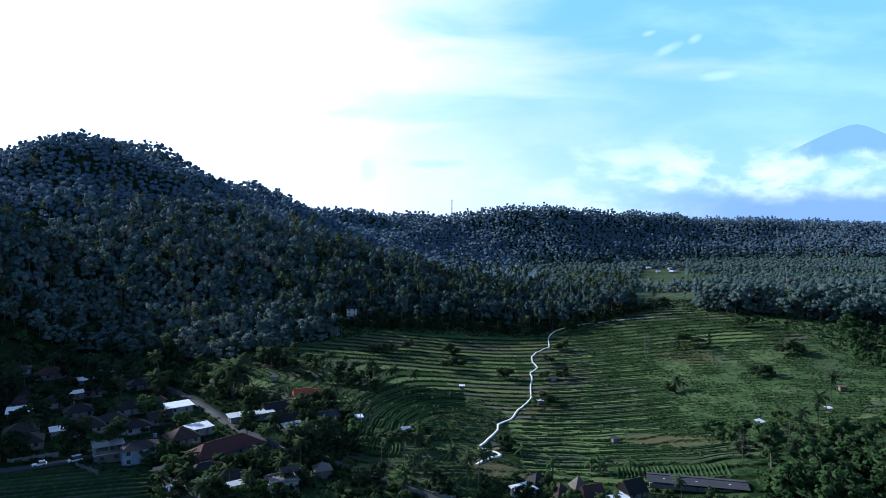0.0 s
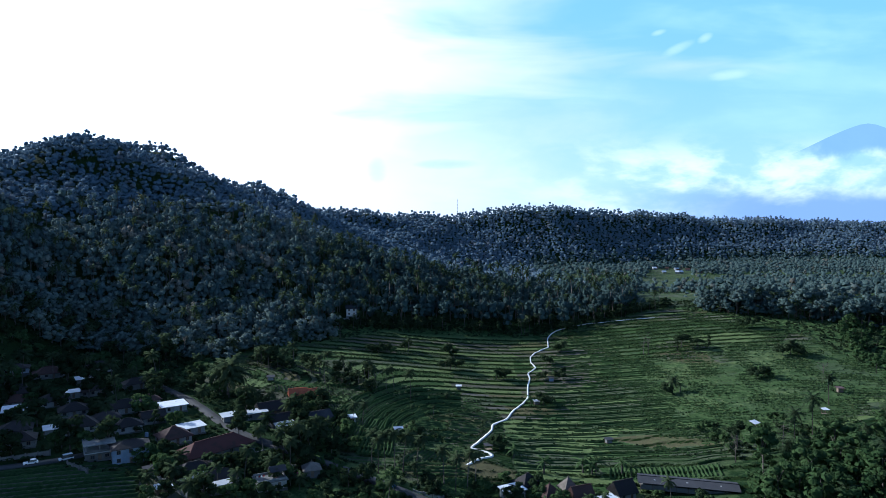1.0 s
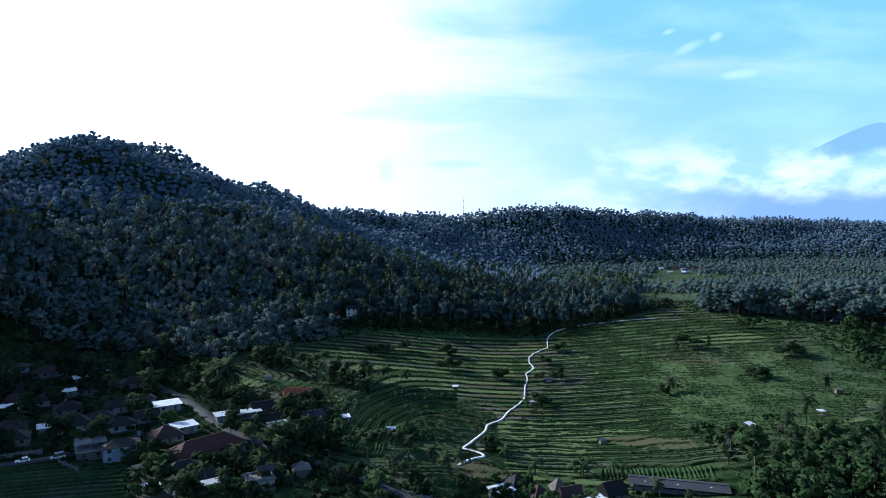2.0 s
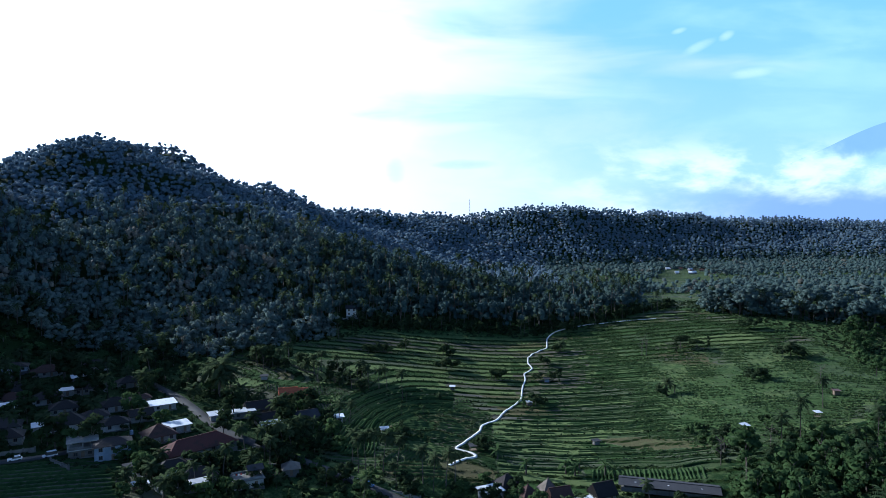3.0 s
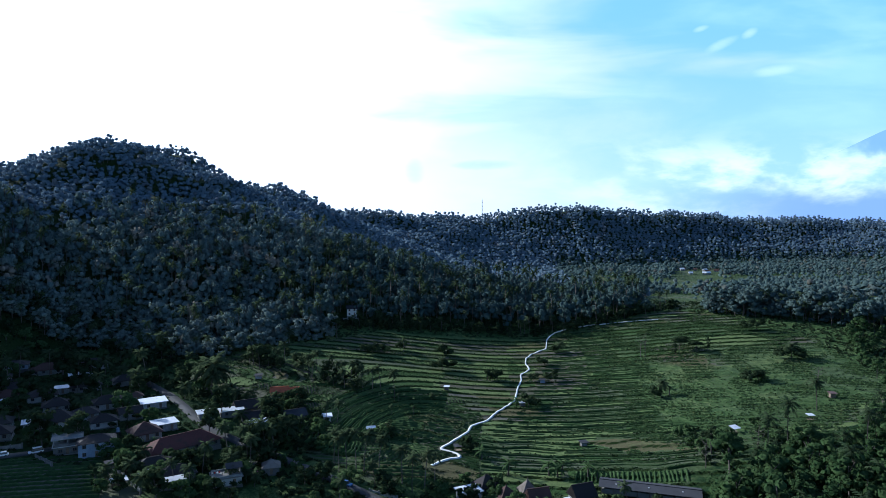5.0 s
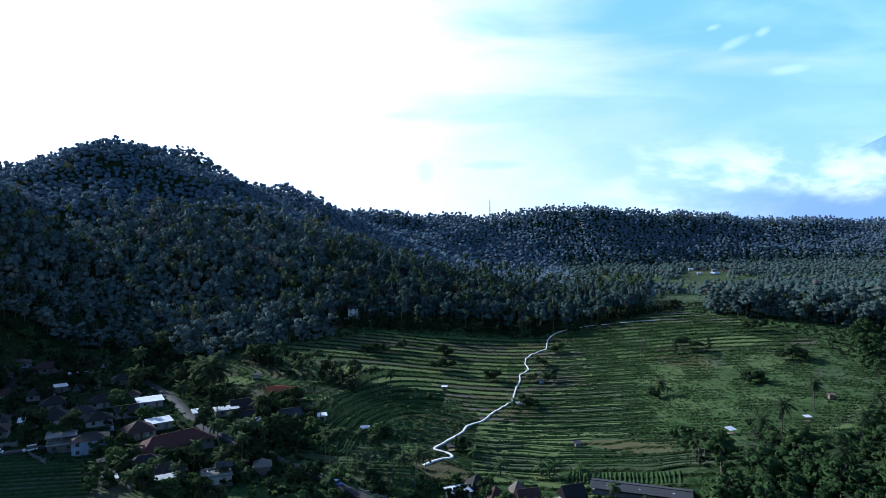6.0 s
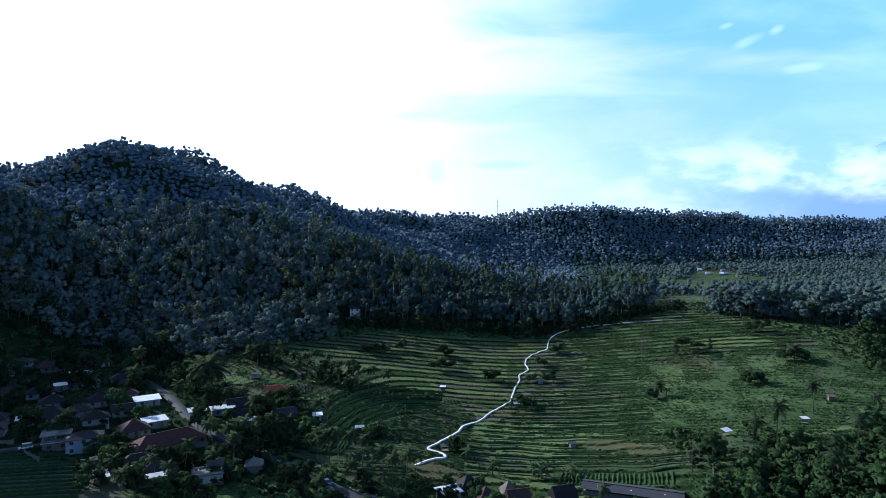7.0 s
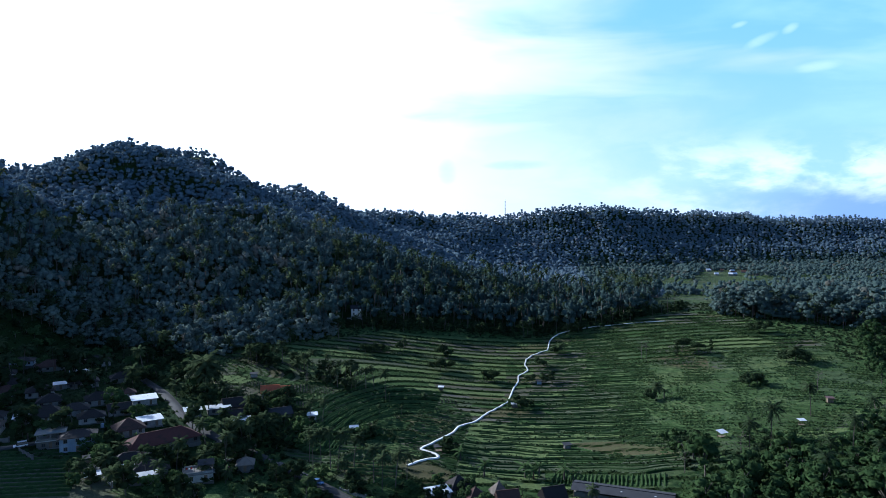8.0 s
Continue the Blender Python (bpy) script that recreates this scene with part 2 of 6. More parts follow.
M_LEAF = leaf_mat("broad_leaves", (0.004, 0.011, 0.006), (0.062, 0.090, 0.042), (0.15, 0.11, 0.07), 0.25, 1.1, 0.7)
# Haze is painted into wood, hill and, faintly, grove leaves as pale blue.
M_LEAF_WOOD_HAZED = leaf_mat("hazed_wood_leaves", (0.052, 0.096, 0.102), (0.225, 0.275, 0.240), (0.27, 0.22, 0.17), 0.25, 0.9, 0.8)
M_LEAF_FAR_HAZED = leaf_mat("hazed_hill_leaves", (0.105, 0.160, 0.200), (0.180, 0.238, 0.280), (0.20, 0.20, 0.20), 0.25, 0.35, 0.35)
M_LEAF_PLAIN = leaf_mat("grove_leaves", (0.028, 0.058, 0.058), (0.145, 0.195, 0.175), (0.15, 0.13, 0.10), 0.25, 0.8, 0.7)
M_PALM = leaf_mat("palm_leaves", (0.009, 0.022, 0.012), (0.090, 0.116, 0.056), (0.12, 0.10, 0.05), 0.2, 0.8, 0.3)
M_BUSH = leaf_mat("bush_leaves", (0.018, 0.042, 0.016), (0.108, 0.164, 0.064), (0.13, 0.12, 0.05), 0.3, 1.0, 0.5)
M_BARK = plain_mat("bark", (0.055, 0.048, 0.040), (0.15, 0.13, 0.11), 3.0, 0.9)


def ground_mat():
    """Grass, crops and bare earth; the crop of each plot comes from the mesh."""
    mat, n = material("earth_and_grass")
    geo = n.node("ShaderNodeNewGeometry")
    pos = geo.outputs["Position"]
    nz = n.node("ShaderNodeSeparateXYZ", {0: geo.outputs["True Normal"]}).outputs[2]
    flat = n.node("ShaderNodeVectorMath", {0: pos, 1: (1, 1, 0.0)}, operation="MULTIPLY").outputs[0]
    crop_no = n.node("ShaderNodeAttribute", attribute_name="crop").outputs["Fac"]
    bund = n.node("ShaderNodeAttribute", attribute_name="bund").outputs["Fac"]
    farm = n.node("ShaderNodeAttribute", attribute_name="farm").outputs["Fac"]
    big, mid, small = n.noise(flat, 0.02, 3.0), n.noise(flat, 0.30, 4.0, 0.65), n.noise(flat, 1.6, 5.0, 0.75)
    speck = n.step(n.m("ADD", n.m("MULTIPLY", mid, 0.5), n.m("MULTIPLY", small, 0.5)), 0.36, 0.64)
    grass = n.mix(speck, (0.022, 0.050, 0.016), (0.086, 0.132, 0.044))
    ramp = n.node("ShaderNodeValToRGB", {0: crop_no})
    ramp.color_ramp.interpolation = "CONSTANT"
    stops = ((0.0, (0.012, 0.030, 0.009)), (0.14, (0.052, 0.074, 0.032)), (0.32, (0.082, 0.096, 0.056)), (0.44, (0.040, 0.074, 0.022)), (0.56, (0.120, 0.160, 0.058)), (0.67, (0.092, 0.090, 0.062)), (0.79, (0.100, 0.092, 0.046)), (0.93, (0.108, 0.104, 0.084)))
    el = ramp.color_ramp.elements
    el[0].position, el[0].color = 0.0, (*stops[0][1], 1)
    el[1].position, el[1].color = stops[1][0], (*stops[1][1], 1)
    for at, c in stops[2:]:
        e = el.new(at)
        e.color = (*c, 1)
    crop = n.mix(n.m("MULTIPLY", n.step(small, 0.46, 0.66), 0.42), ramp.outputs[0], (0.026, 0.050, 0.014))
    crop = n.mix(n.m("MULTIPLY", n.step(mid, 0.55, 0.72), 0.4), crop, (0.060, 0.060, 0.034))
    lush = n.step(n.m("ADD", big, n.m("MULTIPLY", n.m("SUBTRACT", mid, 0.5), 0.5)), 0.50, 0.66)
    wild = n.mix(n.m("MULTIPLY", lush, 0.8), grass, n.mix(speck, (0.056, 0.092, 0.032), (0.145, 0.184, 0.070)))
    col = n.mix(farm, wild, n.mix(n.m("MULTIPLY", lush, 0.35), crop, wild))
    # bunds and steep ground turn to near-black grass tones, by slope
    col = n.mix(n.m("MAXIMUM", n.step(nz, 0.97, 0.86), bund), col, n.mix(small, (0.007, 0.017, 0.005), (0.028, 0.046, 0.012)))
    finish(n, col, 0.95, n.m("ADD", small, mid), 0.5, 0.05, strength=1.0)
    return mat


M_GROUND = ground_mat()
M_WALL_WHITE = plain_mat("white_plaster", (0.16, 0.165, 0.16), (0.42, 0.42, 0.40), 2.0, 0.85)
M_WALL_BLUE = plain_mat("pale_blue_plaster", (0.16, 0.21, 0.28), (0.34, 0.40, 0.48), 2.0, 0.85)
M_WALL_GREY = plain_mat("bare_concrete_wall", (0.09, 0.09, 0.085), (0.22, 0.215, 0.20), 1.5, 0.9)
M_WALL_BRICK = plain_mat("brick_wall", (0.20, 0.10, 0.07), (0.33, 0.18, 0.13), 3.0, 0.9)
M_CONCRETE = plain_mat("concrete_path", (0.55, 0.54, 0.51), (0.78, 0.77, 0.74), 1.2, 0.85)
M_ASPHALT = plain_mat("asphalt", (0.032, 0.033, 0.036), (0.066, 0.066, 0.066), 0.6, 0.9)
M_METAL_PALE = plain_mat("pale_sheet_metal", (0.45, 0.47, 0.50), (0.74, 0.76, 0.80), 0.9, 0.55, 0.4, 0.0, 0.01)
M_METAL_GREY = plain_mat("grey_sheet_metal", (0.030, 0.031, 0.036), (0.065, 0.066, 0.072), 0.9, 0.9, 0.1, 0.0, 0.01)
M_METAL_RUST = plain_mat("rusty_sheet_metal", (0.10, 0.060, 0.055), (0.19, 0.11, 0.09), 2.2, 0.7, 0.3, 0.1, 0.02)
M_WOOD = plain_mat("weathered_timber", (0.10, 0.075, 0.05), (0.22, 0.17, 0.12), 3.0, 0.85)
M_THATCH = plain_mat("palm_thatch", (0.10, 0.085, 0.07), (0.22, 0.19, 0.16), 2.5, 0.95, 0.1, 0.0, 0.08)
M_GLASS = plain_mat("dark_glass", (0.02, 0.024, 0.03), (0.05, 0.055, 0.06), 1.0, 0.12, 0.6)
M_PAINT_WHITE = plain_mat("white_paint", (0.62, 0.63, 0.65), (0.80, 0.80, 0.80), 1.0, 0.35, 0.5)
M_PAINT_BLUE = plain_mat("blue_paint", (0.05, 0.12, 0.30), (0.10, 0.20, 0.42), 1.0, 0.4, 0.5)
M_RUBBER = plain_mat("black_rubber", (0.015, 0.015, 0.016), (0.03, 0.03, 0.03), 2.0, 0.9)
M_CLOTH_RED = plain_mat("red_cloth", (0.35, 0.03, 0.03), (0.50, 0.06, 0.05), 2.0, 0.9)
M_FLOWER = plain_mat("magenta_flowers", (0.30, 0.03, 0.14), (0.45, 0.06, 0.22), 6.0, 0.8)


def tile_mat(name, a, b):
    """Clay roof tiles in courses, mossy in places."""
    mat, n = material(name)
    geo = n.node("ShaderNodeNewGeometry")
    pos = geo.outputs["Position"]
    z = n.node("ShaderNodeSeparateXYZ", {0: pos}).outputs[2]
    course = n.m("FRACT", n.m("MULTIPLY", z, 5.5))
    one = n.node("ShaderNodeObjectInfo").outputs["Random"]
    moss, small = n.noise(pos, 0.35, 4.0, 0.6), n.noise(pos, 3.0, 3.0, 0.6)
    col = n.mix(n.m("ADD", n.m("MULTIPLY", small, 0.6), n.m("MULTIPLY", one, 0.4)), a, b)
    col = n.mix(n.m("MULTIPLY", n.step(moss, 0.5, 0.7), 0.6), col, (0.030, 0.032, 0.024))
    finish(n, col, 0.85, n.m("ADD", n.m("MULTIPLY", course, 0.6), small), 0.10, 0.2)
    return mat


M_TILE_DARK = tile_mat("dark_roof_tiles", (0.018, 0.017, 0.019), (0.052, 0.044, 0.043))
M_TILE_BROWN = tile_mat("brown_roof_tiles", (0.050, 0.028, 0.024), (0.105, 0.060, 0.050))
M_TILE_RED = tile_mat("red_roof_tiles", (0.075, 0.030, 0.027), (0.120, 0.048, 0.040))
M_TILE_ORANGE = tile_mat("orange_roof_tiles", (0.40, 0.10, 0.045), (0.55, 0.17, 0.08))

# ---- ground ----
def mesh_object(name, verts, faces, mats, parent=None, tint=None, smooth_faces=False, face_mat=None, normals=None):
    """One mesh object from arrays of points and of triangles or quads."""
    me = bpy.data.meshes.new(name)
    verts, faces = np.asarray(verts, np.float32), np.asarray(faces, np.int32)
    k = faces.shape[1]
    if normals is not None:
        # leaves face the way their rounded normals point
        a, b, c = (verts[faces[:, i]] for i in range(3))
        away = (np.cross(b - a, c - a) * np.asarray(normals, np.float32)[faces].sum(1)).sum(1) < 0
        faces = np.where(away[:, None], faces[:, ::-1], faces)
    me.vertices.add(len(verts))
    me.vertices.foreach_set("co", verts.ravel())
    me.loops.add(faces.size)
    me.loops.foreach_set("vertex_index", faces.ravel())
    me.polygons.add(len(faces))
    me.polygons.foreach_set("loop_start", np.arange(0, faces.size, k, dtype=np.int32))
    for mt in mats if isinstance(mats, (list, tuple)) else [mats]:
        me.materials.append(mt)
    if face_mat is not None:
        me.polygons.foreach_set("material_index", np.asarray(face_mat, np.int32))
    if smooth_faces or normals is not None:
        me.polygons.foreach_set("use_smooth", np.ones(len(faces), bool))
    me.update(calc_edges=True)
    if tint is not None:
        at = me.attributes.new("tint", "FLOAT", "POINT")
        at.data.foreach_set("value", np.asarray(tint, np.float32))
    if normals is not None:
        at = me.attributes.new("custom_normal", "FLOAT_VECTOR", "POINT")
        at.data.foreach_set("vector", np.asarray(normals, np.float32).ravel())
    ob = new(name, me)
    if parent is not None:
        ob.parent = parent
    return ob


def spaced(parts):
    out = []
    for lo, hi, d in parts:
        out.extend(np.arange(lo, hi, d))
    return np.array(out + [parts[-1][1]])


gx = spaced(((-6000, -1500, 500), (-1500, -700, 60), (-700, -240, 18), (-240, -124, 4), (-124, 232, 1.25), (232, 340, 4), (340, 1300, 30), (1300, 3000, 170), (3000, 6000, 500)))
gy = spaced(((-3000, -200, 400), (-200, 140, 20), (140, 200, 4), (200, 490, 0.9), (490, 720, 8), (720, 1900, 26), (1900, 3000, 110), (3000, 9000, 600)))
GX, GY = np.meshgrid(gx, gy)
GZ = land(GX, GY)
nxg, nyg = len(gx), len(gy)
idx = np.arange(nxg * nyg).reshape(nyg, nxg)
quads = np.stack([idx[:-1, :-1], idx[:-1, 1:], idx[1:, 1:], idx[1:, :-1]], -1).reshape(-1, 4)
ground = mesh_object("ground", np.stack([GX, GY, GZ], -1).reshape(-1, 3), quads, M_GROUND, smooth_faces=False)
tagged(ground, "terraced green fields and wooded hill ground", "ground", kind="structure")



def wood_edge(x):
    """Where the closed wood on the hill begins, going up the valley."""
    return np.interp(x, (-420, -330, -250, -200, -150, -120, -95, -70, -40, 0, 60, 100, 150, 176, 190), (300, 340, 392, 400, 392, 396, 412, 446, 458, 464, 464, 474, 490, 505, 560))


def lane(x, y):
    """1 on the strip of open fields that leads out of the valley head."""
    return np.exp(-((x - 0.288 * y - 42) / (24 + 0.03 * y)) ** 2) * smooth(y, 482, 498) * smooth(-y, -800, -760) > 0.45


def meadow(x, y):
    """1 on the open fields of the far plain, long from east to west."""
    band = wave(0.45 * x, y, 330, 41) + 0.35 * wave(x, y, 110, 42)
    return np.maximum(smooth(band, -0.15, 0.0) * smooth(y, 560, 620) * smooth(-y, -1180, -1080), lane(x, y)) * (x > 150)


def hashed(a, b=0.0):
    v = np.sin(np.asarray(a) * 12.9898 + np.asarray(b) * 78.233) * 43758.5453
    return v - np.floor(v)


def pale_field(x, y):
    """The young bright field at the valley head."""
    return np.exp(-((x - 186) / 24.0) ** 2 - ((y - 411) / 12.0) ** 2) > 0.45 + 0.2 * wave(x, y, 25, 63)


def shed_bed(x, y):
    """The bed of greens above the long shed."""
    return (x > 63) & (x < 106) & (np.abs(y - 240 + 0.18 * (x - 66)) < 7)


def crop_attributes():
    """For each point of the ground: the crop of its plot, how much it is bund, and whether it is farmed."""
    x, y = GX.ravel(), GY.ravel()
    farm = farmed(x, y)
    crop, bund = np.full(x.shape, 0.1), np.zeros(x.shape)
    sel = farm > 0
    X, Y = x[sel], y[sel]
    _, _, f, level = terraces(X, Y)
    reach = np.floor((X + 9 * np.sin(Y * 0.05 + level * 2.1)) / (26 + 14 * hashed(level, 3.0)))
    c = hashed(level, reach)
    fair = smooth(wave(X, Y, 120, 61), -0.2, 0.5)
    c = np.clip(c * 0.78 + 0.22 * fair + 0.10, 0, 0.99)
    which, edge = plots(X, Y)
    c2 = np.where(X < 26, 0.32 + 0.6 * hashed(which, 7.0), hashed(which, 7.0) * 0.92)
    c = np.where(ringed(X, Y) > 0.5, np.where(hashed(np.floor(knoll(X, Y) / 13.5), 5.0) < 0.5, 0.5, 0.36), c)
    low = flat_share(X, Y) > 0.5
    c = np.where((X < 45) & (Y > 350), np.where(hashed(level, 9.0) < 0.45, 0.60, np.minimum(c + 0.1, 0.78)), c)
    planted = smooth(X, 24, 34) * smooth(-Y, -315, -300) > 0.5
    c = np.where(planted, np.minimum(c * 0.78, 0.66), c)
    crop[sel] = np.where(low, c2, c)
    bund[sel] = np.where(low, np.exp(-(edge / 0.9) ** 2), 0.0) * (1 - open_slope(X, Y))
    # rough grass on the eastern slope
    wild = smooth(X, 96, 118) * smooth(-Y, -470, -420) * smooth(Y, 250, 275)
    wild = wild * smooth(wave(X, Y, 90, 62), -0.9, -0.3)
    farm[sel] *= 1 - 0.8 * wild
    # a pale young field at the valley head
    pale = pale_field(x, y)
    crop[pale], farm[pale] = 0.62, 1.0
    # a fallow brown field and a green bed above the long shed
    fallow = ((x - 95) / 19.0) ** 2 + ((y - 268 + 0.45 * (x - 95)) / 8.0) ** 2 < 1 + 0.3 * wave(x, y, 20, 64)
    crop[fallow], farm[fallow], bund[fallow] = 0.82, 1.0, 0.0
    bed = shed_bed(x, y)
    crop[bed], farm[bed], bund[bed] = 0.46, 1.0, 0.0
    # litter under the grove, its shade put into a near-black colour
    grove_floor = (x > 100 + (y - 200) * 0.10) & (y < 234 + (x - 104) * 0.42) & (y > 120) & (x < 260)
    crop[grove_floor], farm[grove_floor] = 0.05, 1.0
    # trodden earth among the houses, near black with shade painted in
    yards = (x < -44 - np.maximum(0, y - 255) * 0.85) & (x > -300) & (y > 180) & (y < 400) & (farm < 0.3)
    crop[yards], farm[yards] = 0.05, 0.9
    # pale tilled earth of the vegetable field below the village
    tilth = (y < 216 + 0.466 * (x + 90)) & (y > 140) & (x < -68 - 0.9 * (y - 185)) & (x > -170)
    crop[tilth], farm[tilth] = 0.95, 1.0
    # leaf litter under the woods, painted near black as if shaded
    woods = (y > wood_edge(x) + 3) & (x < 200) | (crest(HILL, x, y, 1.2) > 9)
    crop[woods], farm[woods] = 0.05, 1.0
    tilled = (y > 480) & ((meadow(x, y) > 0.5) | (np.abs(x - 0.345 * y) < 45) & (y > 990)) & (y < 1500)
    crop[tilled], farm[tilled] = np.where(wave(x, y, 45, 43) > 0.1, 0.36, 0.2)[tilled], 1.0
    high = woods & ~tilled & (crest(HILL, x, y, 1.2) > 35)
    crop[high] = 0.36
    return crop, bund, farm


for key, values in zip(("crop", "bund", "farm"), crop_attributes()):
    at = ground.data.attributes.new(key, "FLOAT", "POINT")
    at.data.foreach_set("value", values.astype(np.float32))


def drop(x, y):
    """Height of the ground at a place."""
    return float(land(x, y))

# ---- trees ----
RNG = np.random.default_rng(4)


def tube(points, radii, sides):
    """A tapered tube along points; triangles."""
    pts, v, f = np.asarray(points, float), [], []
    for i, (p, r) in enumerate(zip(pts, radii)):
        d = pts[min(i + 1, len(pts) - 1)] - pts[max(i - 1, 0)]
        d = d / (np.linalg.norm(d) + 1e-9)
        a = np.cross(d, (0.3, 1, 0.1))
        a /= np.linalg.norm(a) + 1e-9
        b = np.cross(d, a)
        for k in range(sides):
            t = 6.2832 * k / sides
            v.append(p + r * (np.cos(t) * a + np.sin(t) * b))
    for i in range(len(pts) - 1):
        for k in range(sides):
            p, q = i * sides + k, i * sides + (k + 1) % sides
            f += [(p, q, q + sides), (p, q + sides, p + sides)]
    return np.array(v), np.array(f)


def join(pieces):
    v, f, base = [], [], 0
    for pv, pf, *_ in pieces:
        v.append(pv)
        f.append(np.asarray(pf) + base)
        base += len(pv)
    return np.concatenate(v), np.concatenate(f)


def leaf_cards(centres, size, rng, out=None, long=1.35, loose=0.42):
    """Small folded sprays of leaves, one rhomb of two triangles at each centre, facing roughly outwards."""
    n = len(centres)
    face = rng.normal(size=(n, 3)) if out is None else out + loose * rng.normal(size=(n, 3))
    face /= np.linalg.norm(face, axis=1)[:, None] + 1e-9
    a = np.cross(face, rng.normal(size=(n, 3)))
    a /= np.linalg.norm(a, axis=1)[:, None] + 1e-9
    b = np.cross(face, a)
    s = size * rng.uniform(0.6, 1.4, (n, 1))
    fold = face * s * -0.18
    v = np.stack([centres - a * s * long * 0.5 + fold, centres + b * s * 0.5, centres + a * s * long * 0.5 + fold, centres - b * s * 0.5], 1).reshape(-1, 3)
    i = np.arange(n)[:, None] * 4
    return v, np.concatenate([i + (0, 1, 2), i + (0, 2, 3)], 0)


PHI = (1 + 5 ** 0.5) / 2
ICO_V = np.array([(a * s0, b * s1, 0) for a, b in ((1, PHI),) for s0 in (-1, 1) for s1 in (-1, 1)]
                 + [(0, s0, s1 * PHI) for s0 in (-1, 1) for s1 in (-1, 1)] + [(s1 * PHI, 0, s0) for s0 in (-1, 1) for s1 in (-1, 1)], float)
ICO_V /= np.linalg.norm(ICO_V, axis=1)[:, None]
ICO_F = np.array([t for t in ((a, b, c) for a in range(12) for b in range(a + 1, 12) for c in range(b + 1, 12))
                  if all(np.linalg.norm(ICO_V[p] - ICO_V[q]) < 1.1 for p, q in ((t[0], t[1]), (t[1], t[2]), (t[0], t[2])))])
ICO_F = np.array([t if np.dot(np.cross(ICO_V[t[1]] - ICO_V[t[0]], ICO_V[t[2]] - ICO_V[t[0]]), ICO_V[t[0]]) > 0 else t[::-1] for t in ICO_F])


def unit(a):
    return a / (np.linalg.norm(a, axis=-1, keepdims=True) + 1e-9)


def lobe(mid, size, rng):
    """The closed dark heart of one bough of leaves."""
    return mid + ICO_V * size * rng.uniform(0.8, 1.15, (12, 1)), ICO_F


def bough(mid, size, count, card, axis, rng, up=0.15):
    """A bough: its heart, and leaf sprays all over it. Gives points, triangles and rounded normals."""
    q = unit(rng.normal(size=(count, 3)))
    q[:, 2] = np.where(q[:, 2] < -0.35, -q[:, 2], q[:, 2])
    heart = lobe(mid, size * 0.78, rng)
    spray = leaf_cards(mid + q * size * rng.uniform(0.80, 1.25, (count, 1)), card, rng, q)
    # up turns normals skyward, so far crowns shade flat as in haze
    lean = unit(mid - axis + 1e-3) * 0.35 + (0, 0, up)
    nrm = np.concatenate([unit(ICO_V + lean), np.repeat(unit(q + lean + 0.22 * rng.normal(size=q.shape)), 4, 0)])
    return (*join((heart, spray)), nrm)


def broad_tree(seed, height, width, clumps, leaves, size, limbs, sides, low=0.35, flat=0.75, up=0.15):
    """Trunk and crown arrays of a broad-leaved tree: boughs of leaves round the ends of limbs."""
    rng = np.random.default_rng(seed)
    lean = rng.normal(0, 0.04 * height, 2)
    top = np.array((lean[0], lean[1], height * 0.72))
    trunk = [tube([(0, 0, -0.6), (lean[0] * 0.3, lean[1] * 0.3, height * 0.35), top], (0.024 * height, 0.016 * height, 0.007 * height), sides)]
    boughs = []
    for c in range(clumps):
        t = 6.2832 * (c * 0.618 + rng.uniform(-0.1, 0.1))
        lev = rng.uniform(low, 0.90)
        r = 0.5 * width * np.sqrt(max(0.05, 1 - ((lev - 0.55) / 0.55) ** 2)) * rng.uniform(0.35, 0.85)
        mid = np.array((lean[0] * lev + r * np.cos(t), lean[1] * lev + r * np.sin(t), height * lev))
        if c < limbs:
            foot = np.array((lean[0] * 0.4, lean[1] * 0.4, height * max(0.22, lev - 0.28)))
            trunk.append(tube([foot, (foot + mid) / 2 + (0, 0, 0.03 * height), mid], (0.012 * height, 0.008 * height, 0.003 * height), max(3, sides - 2)))
        rad = width * rng.uniform(0.13, 0.26)
        boughs.append(bough(mid, np.array((rad, rad, rad * flat)), max(4, int(leaves / clumps * rng.uniform(0.7, 1.3))), size, np.array((lean[0] * lev, lean[1] * lev, height * 0.5)), rng, up))
    return join(trunk), (*join(boughs), np.concatenate([b[2] for b in boughs]))


def dome_tree(seed, height, width, lobes, sprays, size, up=0.9):
    """A tree for the far woods: a few rounded boughs that reach low."""
    rng = np.random.default_rng(seed)
    trunk = tube([(0, 0, -0.6), (0, 0, height * 0.5)], (0.022 * height, 0.008 * height), 3)
    boughs = []
    for c in range(lobes):
        t = 6.2832 * (c * 0.618 + rng.uniform(-0.1, 0.1))
        lev = (0.72, 0.36)[c] if c < 2 else rng.uniform(0.3, 0.7)
        r = 0.0 if c == 0 else width * rng.uniform(0.12, 0.24)
        rad = width * rng.uniform(0.26, 0.36)
        boughs.append(bough(np.array((r * np.cos(t), r * np.sin(t), height * lev)), np.array((rad, rad, max(0.19 * height, rad * 0.75))), max(3, sprays // lobes), size, np.array((0, 0, height * 0.4)), rng, up))
    return trunk, (*join(boughs), np.concatenate([b[2] for b in boughs]))


